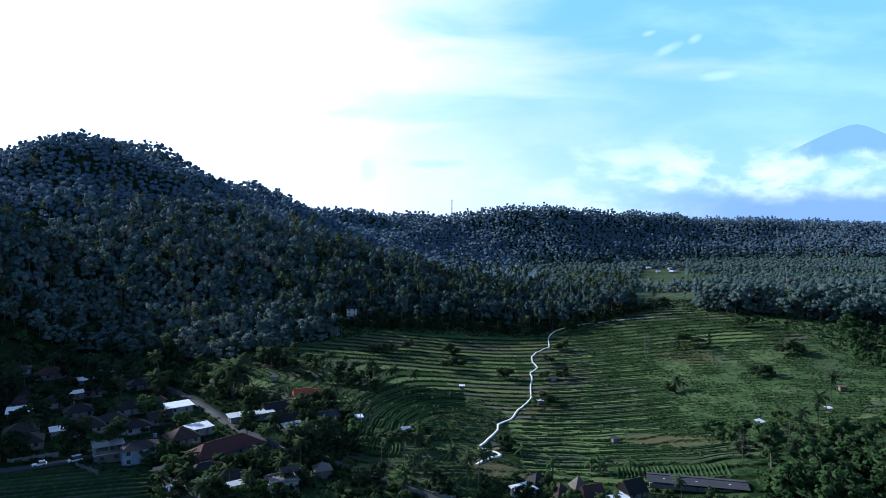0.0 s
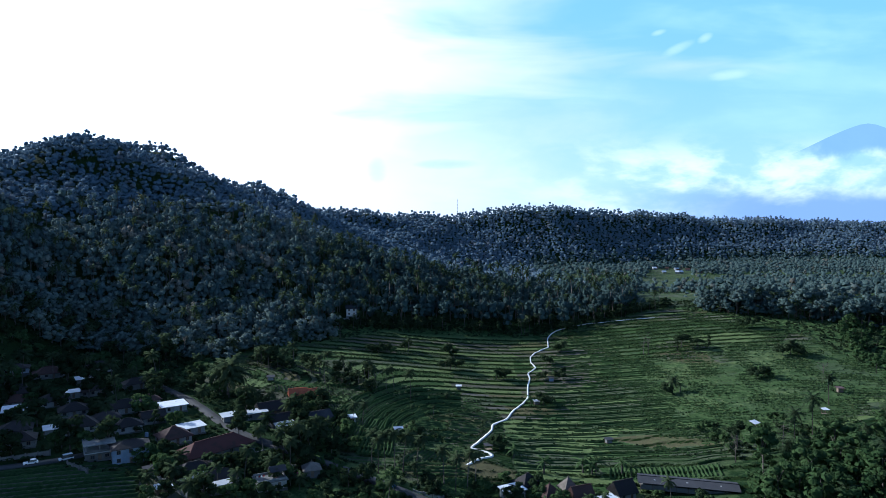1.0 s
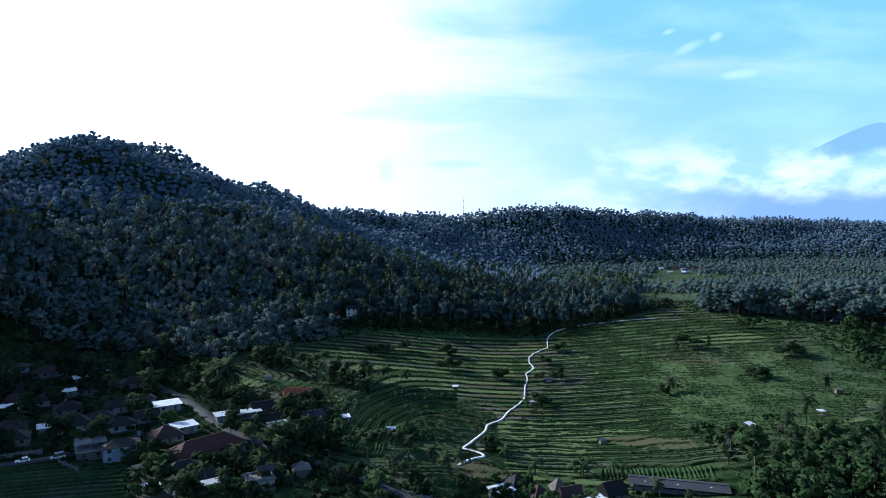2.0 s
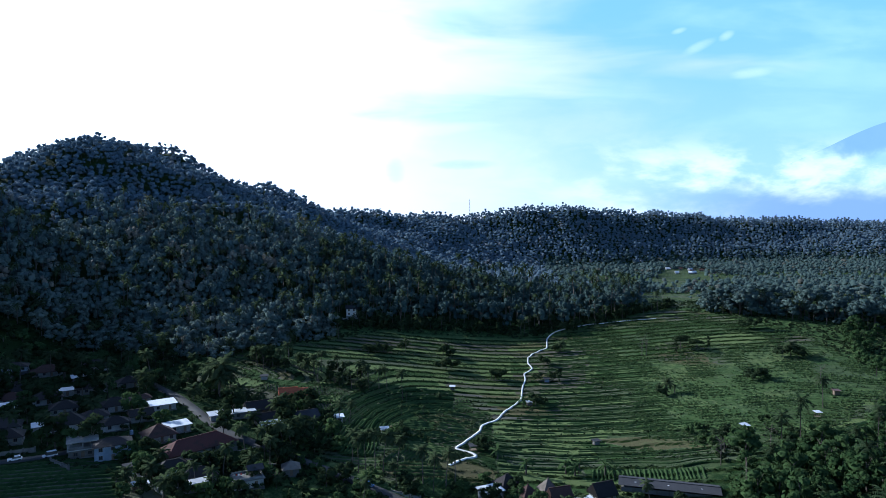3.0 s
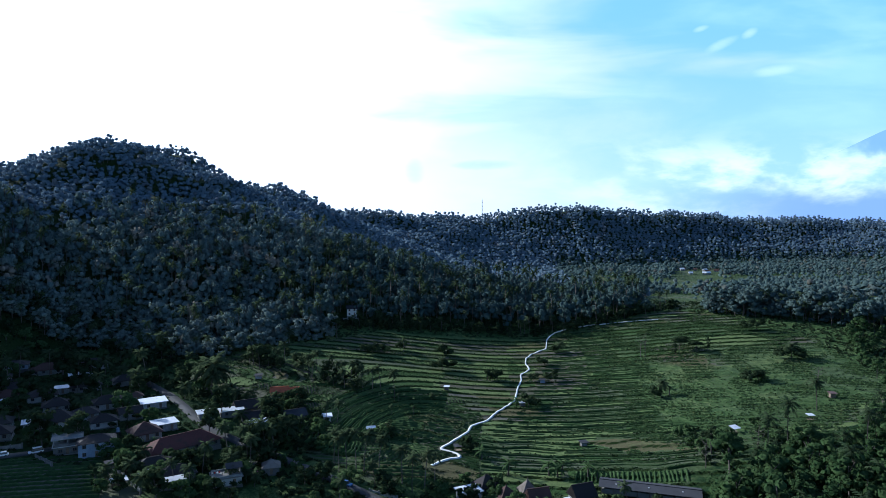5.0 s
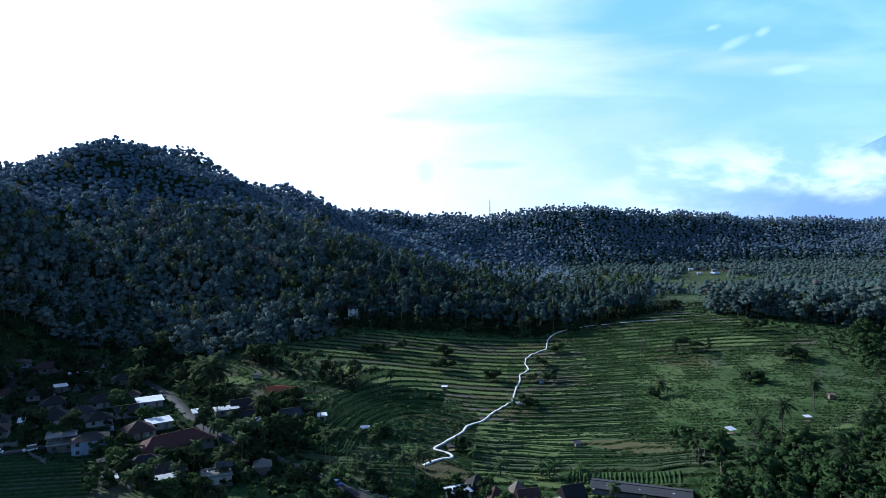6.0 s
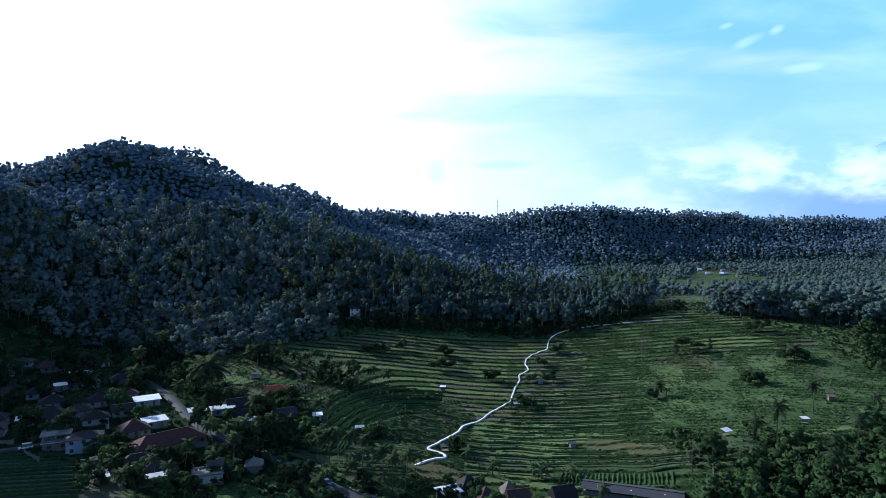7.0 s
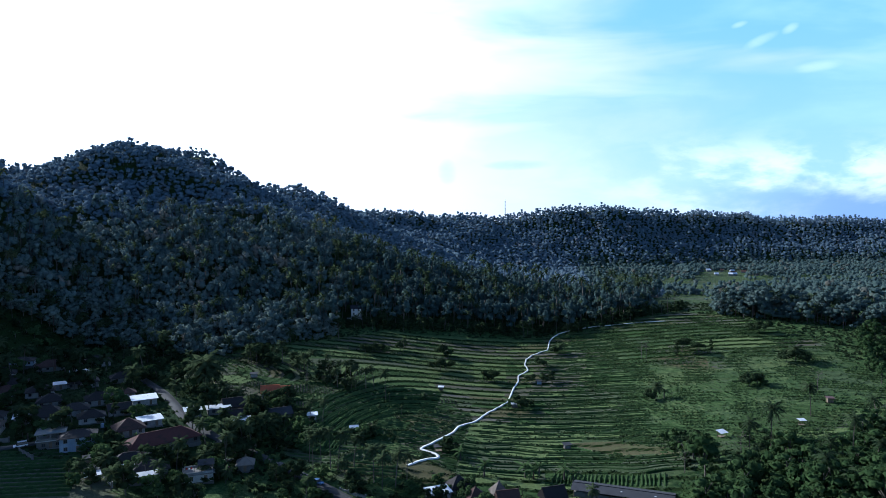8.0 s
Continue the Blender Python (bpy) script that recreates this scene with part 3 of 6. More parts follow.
def palm_tree(seed, height, fronds, length, leaflets, sides=5):
    """Trunk and crown arrays of a coconut palm: a slim bent trunk and arching feathered fronds."""
    rng = np.random.default_rng(seed)
    bend = rng.normal(0, 0.07 * height, 2)
    line = [np.array((bend[0] * s * s, bend[1] * s * s, height * s - 0.4 * (s == 0))) for s in (0, 0.3, 0.65, 1.0)]
    trunk = tube(line, (0.24, 0.17, 0.14, 0.13), sides)
    v, f = [], []
    head = line[-1]
    for k in range(fronds):
        az = 2.39996 * k + rng.uniform(-0.2, 0.2)
        el = radians(75 - 105 * (k + 0.5) / fronds + rng.uniform(-8, 8))
        ln = length * rng.uniform(0.8, 1.1)
        out = np.array((np.cos(az), np.sin(az), 0))
        side = np.array((-np.sin(az), np.cos(az), 0))
        pts, p, e = [head.copy()], head.copy(), el
        for s in range(5):
            p = p + ln / 5 * (np.cos(e) * out + np.array((0, 0, np.sin(e))))
            e -= radians(17)
            pts.append(p)
        pts = np.array(pts)
        if leaflets == 0:
            for s in range(5):
                w0, w1 = 0.42 * np.sin(np.pi * min(0.95, (s + 0.35) / 5.2)) * ln / 3.6, 0.42 * np.sin(np.pi * min(0.97, (s + 1.35) / 5.2)) * ln / 3.6
                for sg in (-1, 1):
                    i = len(v)
                    v += [pts[s], pts[s + 1], pts[s + 1] + sg * side * w1 - (0, 0, w1 * 0.7), pts[s] + sg * side * w0 - (0, 0, w0 * 0.7)]
                    f += [(i, i + 1, i + 2), (i, i + 2, i + 3)]
        else:
            for j in range(leaflets):
                s = 0.12 + 0.88 * j / leaflets
                a = min(4, int(s * 5))
                q = pts[a] + (pts[a + 1] - pts[a]) * (s * 5 - a)
                d = (pts[a + 1] - pts[a]) / np.linalg.norm(pts[a + 1] - pts[a])
                w = 0.30 * ln * np.sin(np.pi * (0.12 + 0.82 * s)) * rng.uniform(0.85, 1.1)
                for sg in (-1, 1):
                    i = len(v)
                    tip = q + d * w * 0.55 + sg * side * w * 0.75 - (0, 0, w * rng.uniform(0.3, 0.75))
                    v += [q - d * 0.20, q + d * 0.26, tip]
                    f += [(i, i + 1, i + 2)]
            i = len(v)
            v += [pts[0], pts[0] + side * 0.08, pts[3], pts[5], pts[3] + side * 0.05]
            f += [(i, i + 1, i + 2), (i + 1, i + 4, i + 2), (i + 2, i + 4, i + 3)]
    v = np.array(v)
    return trunk, (v, np.array(f), unit(v - head + (0, 0, 1.6) + 0.25 * rng.normal(size=v.shape)))


def wood(name, spots, kinds, label, category="forest", leaf=None, palms=(4, 5)):
    """One mesh of many trees: spots are x, y, z, scale, kind and tint rows; kinds are (trunk, crown) arrays."""
    V, Fc, T, Mi, N, base = [], [], [], [], [], 0
    spots = np.asarray(spots)
    for k, (trunk, crown) in enumerate(kinds):
        sel = spots[spots[:, 4] == k]
        if not len(sel):
            continue
        v, f = join((trunk, crown))
        n = len(sel)
        turn = RNG.uniform(0, 6.2832, n)
        c, s = np.cos(turn)[:, None], np.sin(turn)[:, None]
        x, y, z = v[:, 0][None], v[:, 1][None], v[:, 2][None]
        tall = sel[:, 3:4] * RNG.uniform(0.85, 1.2, (n, 1))
        P = np.stack([(c * x - s * y) * sel[:, 3:4] + sel[:, 0:1], (s * x + c * y) * sel[:, 3:4] + sel[:, 1:2], z * tall + sel[:, 2:3]], -1)
        V.append(P.reshape(-1, 3))
        nrm = np.concatenate([unit(trunk[0] * (1, 1, 0.0)), crown[2]])
        N.append(np.stack([c * nrm[:, 0] - s * nrm[:, 1], s * nrm[:, 0] + c * nrm[:, 1], np.broadcast_to(nrm[:, 2], (n, len(v)))], -1).reshape(-1, 3))
        Fc.append((f[None] + (np.arange(n) * len(v))[:, None, None]).reshape(-1, 3) + base)
        T.append(np.repeat(sel[:, 5], len(v)))
        fm = np.zeros(len(f), int)
        fm[len(trunk[1]):] = 2 if k in palms else 1
        Mi.append(np.tile(fm, n))
        base += n * len(v)
    ob = mesh_object(name, np.concatenate(V), np.concatenate(Fc), [M_BARK, leaf or M_LEAF, M_PALM], tint=np.concatenate(T), face_mat=np.concatenate(Mi), normals=np.concatenate(N))
    return tagged(ob, label, category, kind="stuff")


def scatter(x0, x1, y0, y1, gap, keep, rng):
    """Jittered grid of places where keep(x, y) exceeds chance."""
    xs, ys = np.arange(x0, x1, gap), np.arange(y0, y1, gap)
    X, Y = np.meshgrid(xs, ys)
    X = X + rng.uniform(-0.45, 0.45, X.shape) * gap
    Y = Y + rng.uniform(-0.45, 0.45, Y.shape) * gap
    X, Y = X.ravel(), Y.ravel()
    ok = rng.uniform(size=X.shape) < keep(X, Y)
    return X[ok], Y[ok]


def hill_wood(x, y):
    inside = (x > -0.92 * y - 20) & (y > wood_edge(x) + 4 * wave(x, y, 30, 21)) & (y < np.interp(x, [p[0] for p in HILL], [p[1] for p in HILL]) + 30 + 200 * (x > -230)) & (x < 205) & (np.hypot((x + 66) / 9, (y - 452) / 14) > 1) & ~lane(x, y)
    # only slopes that face the valley
    return inside * 0.97


mid_kinds = [broad_tree(101, 12, 10, 7, 66, 1.15, 1, 4, 0.3, 1.0, 0.5), broad_tree(102, 16, 8, 8, 66, 1.1, 1, 4, 0.3, 1.15, 0.5), broad_tree(103, 9, 10, 7, 62, 1.15, 1, 4, 0.3, 0.9, 0.5), broad_tree(104, 19, 9, 8, 66, 1.1, 3, 4, 0.42, 1.0, 0.5),
             palm_tree(105, 15, 14, 4.6, 0, 4), palm_tree(106, 18, 13, 4.4, 0, 4)]
high_kinds = [dome_tree(121, 11, 11, 3, 26, 1.2), dome_tree(122, 15, 10, 3, 26, 1.2), dome_tree(123, 9, 12, 3, 24, 1.2), dome_tree(124, 13, 10, 3, 24, 1.2), palm_tree(125, 14, 10, 4.4, 0, 3), palm_tree(126, 16, 10, 4.2, 0, 3)]
far_kinds = [dome_tree(111, 10, 12, 2, 6, 1.7), dome_tree(112, 13, 11, 2, 6, 1.7), dome_tree(113, 9, 13, 2, 6, 1.7), dome_tree(114, 15, 12, 2, 6, 1.7), palm_tree(115, 12, 8, 3.8, 0, 3), dome_tree(116, 7, 11, 2, 8, 1.6)]


def plant(x, y, rng, palms, lo=0.5, hi=1.3):
    n = len(x)
    kind = np.where(rng.uniform(size=n) < palms, rng.integers(4, 6, n), rng.integers(0, 4, n))
    patch = 0.5 + 0.5 * np.clip(wave(x, y, 60, 31), -1, 1)
    tint = np.clip(0.45 * patch + rng.uniform(0, 0.6, n), 0, 1)
    # spur trees get a lower tint by place, to stand off the hazed hill
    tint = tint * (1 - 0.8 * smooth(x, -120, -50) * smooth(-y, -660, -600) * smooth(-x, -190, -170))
    return np.stack([x, y, land(x, y) - 0.3, rng.uniform(lo, hi, n), kind, tint], 1)


rng = np.random.default_rng(7)
fx, fy = scatter(-700, 205, 300, 760, 6.4, hill_wood, rng)
dist = np.hypot(fx, fy)
height_up = dist + rng.uniform(-45, 45, dist.size) - np.interp(fx, (-400, -250, -120, 100), (-50, 0, 50, 40))
low_part = (height_up < 590) & (dist < 780)
spur_part = low_part & (fx + rng.uniform(-25, 25, fx.size) > -105)
low_part &= ~spur_part
wood("hill_forest", plant(fx[low_part], fy[low_part], rng, 0.22, 0.7, 1.3), mid_kinds, "dense tropical forest with coconut palms on a hillside, blued for haze", leaf=M_LEAF_WOOD_HAZED)
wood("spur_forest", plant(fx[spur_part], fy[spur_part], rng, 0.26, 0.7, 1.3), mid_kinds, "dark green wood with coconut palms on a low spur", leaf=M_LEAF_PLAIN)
fx, fy = scatter(-700, 205, 400, 900, 6.2, hill_wood, rng)
dist = np.hypot(fx, fy)
high_part = (dist - np.interp(fx, (-400, -250, -120, 100), (-50, 0, 50, 40)) + rng.uniform(-45, 45, dist.size) >= 590) & (dist < 900)
wood("upper_forest", plant(fx[high_part], fy[high_part], rng, 0.0, 0.5, 0.95), high_kinds, "dense forest on the upper hill slope", leaf=M_LEAF_FAR_HAZED)


def far_wood(x, y):
    crest_y = np.interp(x, [p[0] for p in HILL], [p[1] for p in HILL])
    seen = (x > -0.92 * y - 20) & (x < 0.72 * y + 70)
    far = np.hypot(x, y)
    on_hill = (crest(HILL, x, y, 1.2) > 9) & (y < crest_y + 14) & (far >= 640) & ~((x < 205) & (y > 440) & (far < 900))
    plain = (y > 520) & (x > 190) & (y < 1500) & ~((np.abs(x - 0.345 * y) < 38) & (y > 985) & (y < 1245))
    fold = (x < 205) & (far >= 900) & (y < 1400) & (x > -200)
    return seen * np.where(on_hill, 0.95, np.where(plain, 0.80 - 0.77 * meadow(x, y), np.where(fold, 0.9, 0.0)))


fx, fy = scatter(-720, 1400, 520, 1850, 7.3, far_wood, rng)
plain_part = (fx > 150) & (crest(HILL, fx, fy, 1.2) + rng.uniform(-12, 12, fx.size) < 16)
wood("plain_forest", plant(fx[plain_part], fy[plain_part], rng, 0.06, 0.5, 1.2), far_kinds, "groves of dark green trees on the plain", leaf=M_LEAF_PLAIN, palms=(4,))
wood("far_forest", plant(fx[~plain_part], fy[~plain_part], rng, 0.0, 0.65, 1.15), far_kinds, "distant forest on the far ridge, leaves paled blue for haze", leaf=M_LEAF_FAR_HAZED, palms=(4,))

# ---- builders ----
def part(name, bm, mat, parent=None, label=""):
    """Links a bmesh as one mesh object under a thing or a part."""
    me = bpy.data.meshes.new(name)
    bm.to_mesh(me)
    bm.free()
    me.materials.append(mat)
    ob = new(name, me)
    if parent is not None:
        ob.parent = parent
    return tagged(ob, label)


def slab(bm, x0, x1, y0, y1, z0, z1):
    """A closed box."""
    v = [bm.verts.new((x, y, z)) for z in (z0, z1) for x, y in ((x0, y0), (x1, y0), (x1, y1), (x0, y1))]
    for f in ((3, 2, 1, 0), (4, 5, 6, 7), (0, 1, 5, 4), (1, 2, 6, 5), (2, 3, 7, 6), (3, 0, 4, 7)):
        bm.faces.new([v[i] for i in f])
    return bm


def boxed(*args):
    return slab(bmesh.new(), *args)


def post(bm, x, y, z0, z1, r, sides=8, r1=None):
    r1 = r if r1 is None else r1
    a = [bm.verts.new((x + r * math.cos(6.2832 * k / sides), y + r * math.sin(6.2832 * k / sides), z0)) for k in range(sides)]
    b = [bm.verts.new((x + r1 * math.cos(6.2832 * k / sides), y + r1 * math.sin(6.2832 * k / sides), z1)) for k in range(sides)]
    for k in range(sides):
        bm.faces.new((a[k], a[(k + 1) % sides], b[(k + 1) % sides], b[k]))
    bm.faces.new(b)
    bm.faces.new(a[::-1])
    return bm


def roof_mesh(w, d, z, rise, kind, over=0.7, thick=0.14):
    """A hipped, pyramid, gabled or leaning roof with thickness, over a plan w by d whose long side is x."""
    bm = bmesh.new()
    a, b = w / 2 + over, d / 2 + over
    drop_z = z - over * rise / (d / 2) * 0.6
    inset = {"hip": min(b, a * 0.9), "pyramid": a, "gable": 0.0}.get(kind)
    if kind == "lean":
        top = [(-a, -b, z), (a, -b, z), (a, b, z + rise), (-a, b, z + rise)]
        faces = [(0, 1, 2, 3)]
    else:
        k = max(a - inset, 0.05)
        top = [(-a, -b, drop_z), (a, -b, drop_z), (a, b, drop_z), (-a, b, drop_z), (-k, 0, z + rise), (k, 0, z + rise)]
        faces = [(0, 1, 5, 4), (1, 2, 5), (2, 3, 4, 5), (3, 0, 4)]
    up = [bm.verts.new(p) for p in top]
    lo = [bm.verts.new((p[0], p[1], p[2] - thick)) for p in top]
    for f in faces:
        bm.faces.new([up[i] for i in f])
        bm.faces.new([lo[i] for i in reversed(f)])
    for i in range(4):
        j = (i + 1) % 4
        bm.faces.new((up[j], up[i], lo[i], lo[j]))
    return bm


def ridge_cap(w, d, z, rise, kind, over=0.7):
    a, b = w / 2 + over, d / 2 + over
    k = max(a - {"hip": min(b, a * 0.9), "pyramid": a, "gable": 0.0}[kind], 0.15)
    bm = boxed(-k - 0.1, k + 0.1, -0.16, 0.16, z + rise - 0.08, z + rise + 0.14)
    if kind == "pyramid":
        post(bm, 0, 0, z + rise + 0.1, z + rise + 0.7, 0.16, 6, 0.03)
    return bm


def window_on(thing, x, y, z, w, h, side, frame_mat):
    """A window on a wall plane: side is the outward axis and sign."""
    ax, sg = side
    holder = []
    for nm, m, gw, d0, d1 in (("window_frame", frame_mat, 0.0, -0.02, 0.07), ("pane", M_GLASS, 0.09, -0.02, 0.075)):
        bm = bmesh.new()
        hw, hh = w / 2 - gw, h / 2 - gw
        if nm == "window_frame":
            for u0, u1, v0, v1 in ((-hw, hw, hh - 0.09, hh), (-hw, hw, -hh, -hh + 0.09), (-hw, -hw + 0.09, -hh + 0.09, hh - 0.09), (hw - 0.09, hw, -hh + 0.09, hh - 0.09), (-0.03, 0.03, -hh + 0.09, hh - 0.09)):
                box = (x + u0, x + u1, y + min(sg * d0, sg * d1), y + max(sg * d0, sg * d1)) if ax == "y" else (x + min(sg * d0, sg * d1), x + max(sg * d0, sg * d1), y + u0, y + u1)
                slab(bm, *box, z + v0, z + v1)
        else:
            d1 = 0.03
            box = (x - hw, x + hw, y + min(sg * d0, sg * d1), y + max(sg * d0, sg * d1)) if ax == "y" else (x + min(sg * d0, sg * d1), x + max(sg * d0, sg * d1), y - hw, y + hw)
            slab(bm, *box, z - hh, z + hh)
        holder.append((nm, bm, m))
    win = part("window", holder[1][1], M_GLASS, thing)
    part("window_frame", holder[0][1], frame_mat, win)
    return win


PLACES = []


def house(x, y, turn, w, d, label, storeys=1, roof="hip", wall=None, tiles=None, rise=None, name="house", group="village houses", base=0.0, category="house"):
    """A village house: plinth, walls, roof, ridge, door and windows."""
    wall, tiles = wall or M_WALL_WHITE, tiles or M_TILE_DARK
    top = new(name)
    top.matrix_world = pose(x, y, drop(x, y) + base, 0, 0, turn)
    PLACES.append((x, y, max(w, d) * 0.55 + 1.5))
    h = 2.65 * storeys
    rise = rise if rise is not None else min(w, d) * 0.30
    part("plinth", boxed(-w / 2 - 0.25, w / 2 + 0.25, -d / 2 - 0.25, d / 2 + 0.25, -1.6, 0.25), M_WALL_GREY, top)
    part("wall", boxed(-w / 2, w / 2, -d / 2, d / 2, 0.25, h + 0.25 if roof != "flat" else h + 0.1), wall, top)
    if roof == "flat":
        bm = boxed(-w / 2 - 0.5, w / 2 + 0.5, -d / 2 - 0.5, d / 2 + 0.5, h + 0.1, h + 0.35)
        part("roof", bm, M_WALL_GREY, top, "flat concrete roof slab")
        bm = bmesh.new()
        for x0, x1, y0, y1 in ((-w / 2, w / 2, -d / 2, -d / 2 + 0.15), (-w / 2, w / 2, d / 2 - 0.15, d / 2), (-w / 2, -w / 2 + 0.15, -d / 2 + 0.15, d / 2 - 0.15), (w / 2 - 0.15, w / 2, -d / 2 + 0.15, d / 2 - 0.15)):
            slab(bm, x0, x1, y0, y1, h + 0.35, h + 0.95)
        part("parapet", bm, wall, top)
    else:
        part("roof", roof_mesh(w, d, h + 0.25, rise, roof), tiles, top)
        if roof != "lean":
            part("ridge_cap", ridge_cap(w, d, h + 0.25, rise, roof), tiles, top)
    for s in range(storeys):
        z = 0.25 + 2.65 * s + 1.4
        for sg in (-1, 1):
            n = max(1, int(w // 3.2))
            for k in range(n):
                u = (k + 0.5) / n * w - w / 2
                if s == 0 and k == n // 2 and sg < 0:
                    dr = part("door", boxed(u - 0.5, u + 0.5, -d / 2 - 0.06, -d / 2 + 0.02, 0.25, 2.3), M_WOOD, top)
                    part("door_handle", boxed(u + 0.34, u + 0.40, -d / 2 - 0.12, -d / 2 - 0.06, 1.2, 1.32), M_METAL_GREY, dr)
                else:
                    window_on(top, u, sg * d / 2, z, 1.2, 1.3, ("y", sg), M_WOOD)
            n = max(1, int(d // 3.6))
            for k in range(n):
                window_on(top, sg * w / 2, (k + 0.5) / n * d - d / 2, z, 1.1, 1.3, ("x", sg), M_WOOD)
    return tagged(top, label, category, group)


def shelter(x, y, turn, w, d, label, roof_mat, high=2.3, kind="lean", walls=None, rise=0.3, name="field_hut", group="field huts"):
    """A small open hut: posts, roof and a low wall or raised floor."""
    w, d = 0.8 * w, 0.8 * d
    top = new(name)
    top.matrix_world = pose(x, y, drop(x, y), 0, 0, turn)
    PLACES.append((x, y, max(w, d) * 0.5 + 1.0))
    for px in (-w / 2 + 0.12, w / 2 - 0.12):
        for py in (-d / 2 + 0.12, d / 2 - 0.12):
            part("post", post(bmesh.new(), px, py, -0.8, high + (rise * (py > 0) if kind == "lean" else 0) - 0.08, 0.08, 6), M_WOOD, top)
    part("roof", roof_mesh(w, d, high, rise, kind, 0.45, 0.08), roof_mat, top)
    part("floor", boxed(-w / 2, w / 2, -d / 2, d / 2, 0.35, 0.47), M_WOOD, top)
    if walls:
        part("wall", boxed(-w / 2 + 0.2, w / 2 - 0.2, -d / 2 + 0.2, d / 2 - 0.2, 0.47, high - 0.15), walls, top)
    return tagged(top, label, "hut", group)


def ribbon(name, line, width, mat, label, category, lift=0.12, deep=0.6, step=1.5, end_width=None):
    """A paved way that follows the ground: top and two sides."""
    pts = []
    for (x0, y0), (x1, y1) in zip(line, line[1:]):
        n = max(1, int(math.hypot(x1 - x0, y1 - y0) / step))
        pts += [(x0 + (x1 - x0) * k / n, y0 + (y1 - y0) * k / n) for k in range(n)]
    pts = np.array(pts + [line[-1]])
    for _ in range(2):
        pts[1:-1] = pts[1:-1] * 0.5 + (pts[:-2] + pts[2:]) * 0.25
    tang = np.gradient(pts, axis=0)
    tang /= np.linalg.norm(tang, axis=1)[:, None]
    nor = np.stack([-tang[:, 1], tang[:, 0]], 1)
    half = np.linspace(width, end_width or width, len(pts))[:, None] / 2
    L, R = pts + nor * half, pts - nor * half
    z = np.maximum(np.maximum(land(L[:, 0], L[:, 1]), land(R[:, 0], R[:, 1])), land(pts[:, 0], pts[:, 1])) + lift
    for _ in range(2):
        z[1:-1] = np.maximum(z[1:-1], np.maximum(z[:-2], z[2:]))
    for _ in range(4):
        z[1:-1] = z[1:-1] * 0.5 + (z[:-2] + z[2:]) * 0.25
    n = len(pts)
    V = np.concatenate([np.c_[L, z], np.c_[R, z], np.c_[L, z - deep], np.c_[R, z - deep]])
    i = np.arange(n - 1)
    F = np.concatenate([np.stack(q, 1) for q in ((i, i + n, i + n + 1, i + 1), (i + 2 * n, i, i + 1, i + 2 * n + 1), (i + n, i + 3 * n, i + 3 * n + 1, i + n + 1))])
    ob = mesh_object(name, V, F, mat)
    for p in pts[::2]:
        PLACES.append((p[0], p[1], width / 2 + 1.0))
    return tagged(ob, label, category, kind="structure")


def tree_model(name, arrays, leaf, label, category, group):
    """A tree as a thing: trunk and crown."""
    top = new(name)
    (tv, tf), (cv, cf, cn) = arrays
    mesh_object("trunk", tv, tf, M_BARK, top)
    mesh_object("crown", cv, cf, leaf, top, tint=np.full(len(cv), 0.5), normals=cn)
    return tagged(top, label, category, group)


class Grove:
    """Plants copies of a set of tree models; the first of each is the model itself."""

    def __init__(self, models):
        self.models, self.used = models, set()

    def put(self, k, x, y, size=1.0, turn=0.0, sink=0.15):
        ob = self.models[k]
        m = pose(x, y, drop(x, y) - sink, 0, 0, turn)
        if k in self.used:
            ob = copy_thing(ob, m)
        else:
            self.used.add(k)
        ob.matrix_basis = m @ Matrix.Diagonal((size, size, size, 1))
        return ob


def free(x, y, extra=0.0):
    """Whether no house, way or hut stands at a place."""
    if len(TAKEN) == 0 or len(TAKEN[0]) != len(PLACES):
        TAKEN[:] = [np.array(PLACES)]
    a = TAKEN[0]
    return bool(((x - a[:, 0]) ** 2 + (y - a[:, 1]) ** 2 > np.maximum(a[:, 2] + extra, 0.3) ** 2).all())


TAKEN = []

# ---- ways ----
ribbon("village_road", ((-150, 322), (-128.5, 300), (-112, 285.6), (-99, 271.5), (-88, 258.7), (-75, 246.5), (-60, 237.6), (-46, 230.4), (-32.5, 223.5), (-24, 218.8), (-16, 214.3), (-4, 207), (16, 196), (60, 176)), 4.2, M_ASPHALT, "narrow dark asphalt village road", "road")
ribbon("side_street", ((-190, 176), (-160, 188), (-138, 198), (-124, 207), (-116, 216), (-118, 226)), 4.0, M_ASPHALT, "narrow dusty village side street", "road")
ribbon("field_path", ((12.4, 237.6), (15.7, 242.7), (23, 249.3), (20.6, 252.7), (14.3, 256.1), (18.8, 268.1), (24.6, 286.2), (25.7, 296.5), (33.4, 307.1), (37.1, 320.2), (43.9, 335.1), (47.5, 344.1), (49.9, 364.4), (52.7, 377.4), (52.5, 385.9),
                      (58.6, 395.2), (56.5, 405.1), (57.4, 414.1), (61.4, 422), (71.6, 431.6), (73.5, 448.3), (77.1, 455.7), (82, 461), (93.4, 467), (106, 469), (121.7, 466.9), (153.7, 464.3)), 1.05, M_CONCRETE, "pale concrete footpath winding through the terraced fields", "path", 0.16, 0.5, 0.8, 0.6)

# ---- houses of the village ----


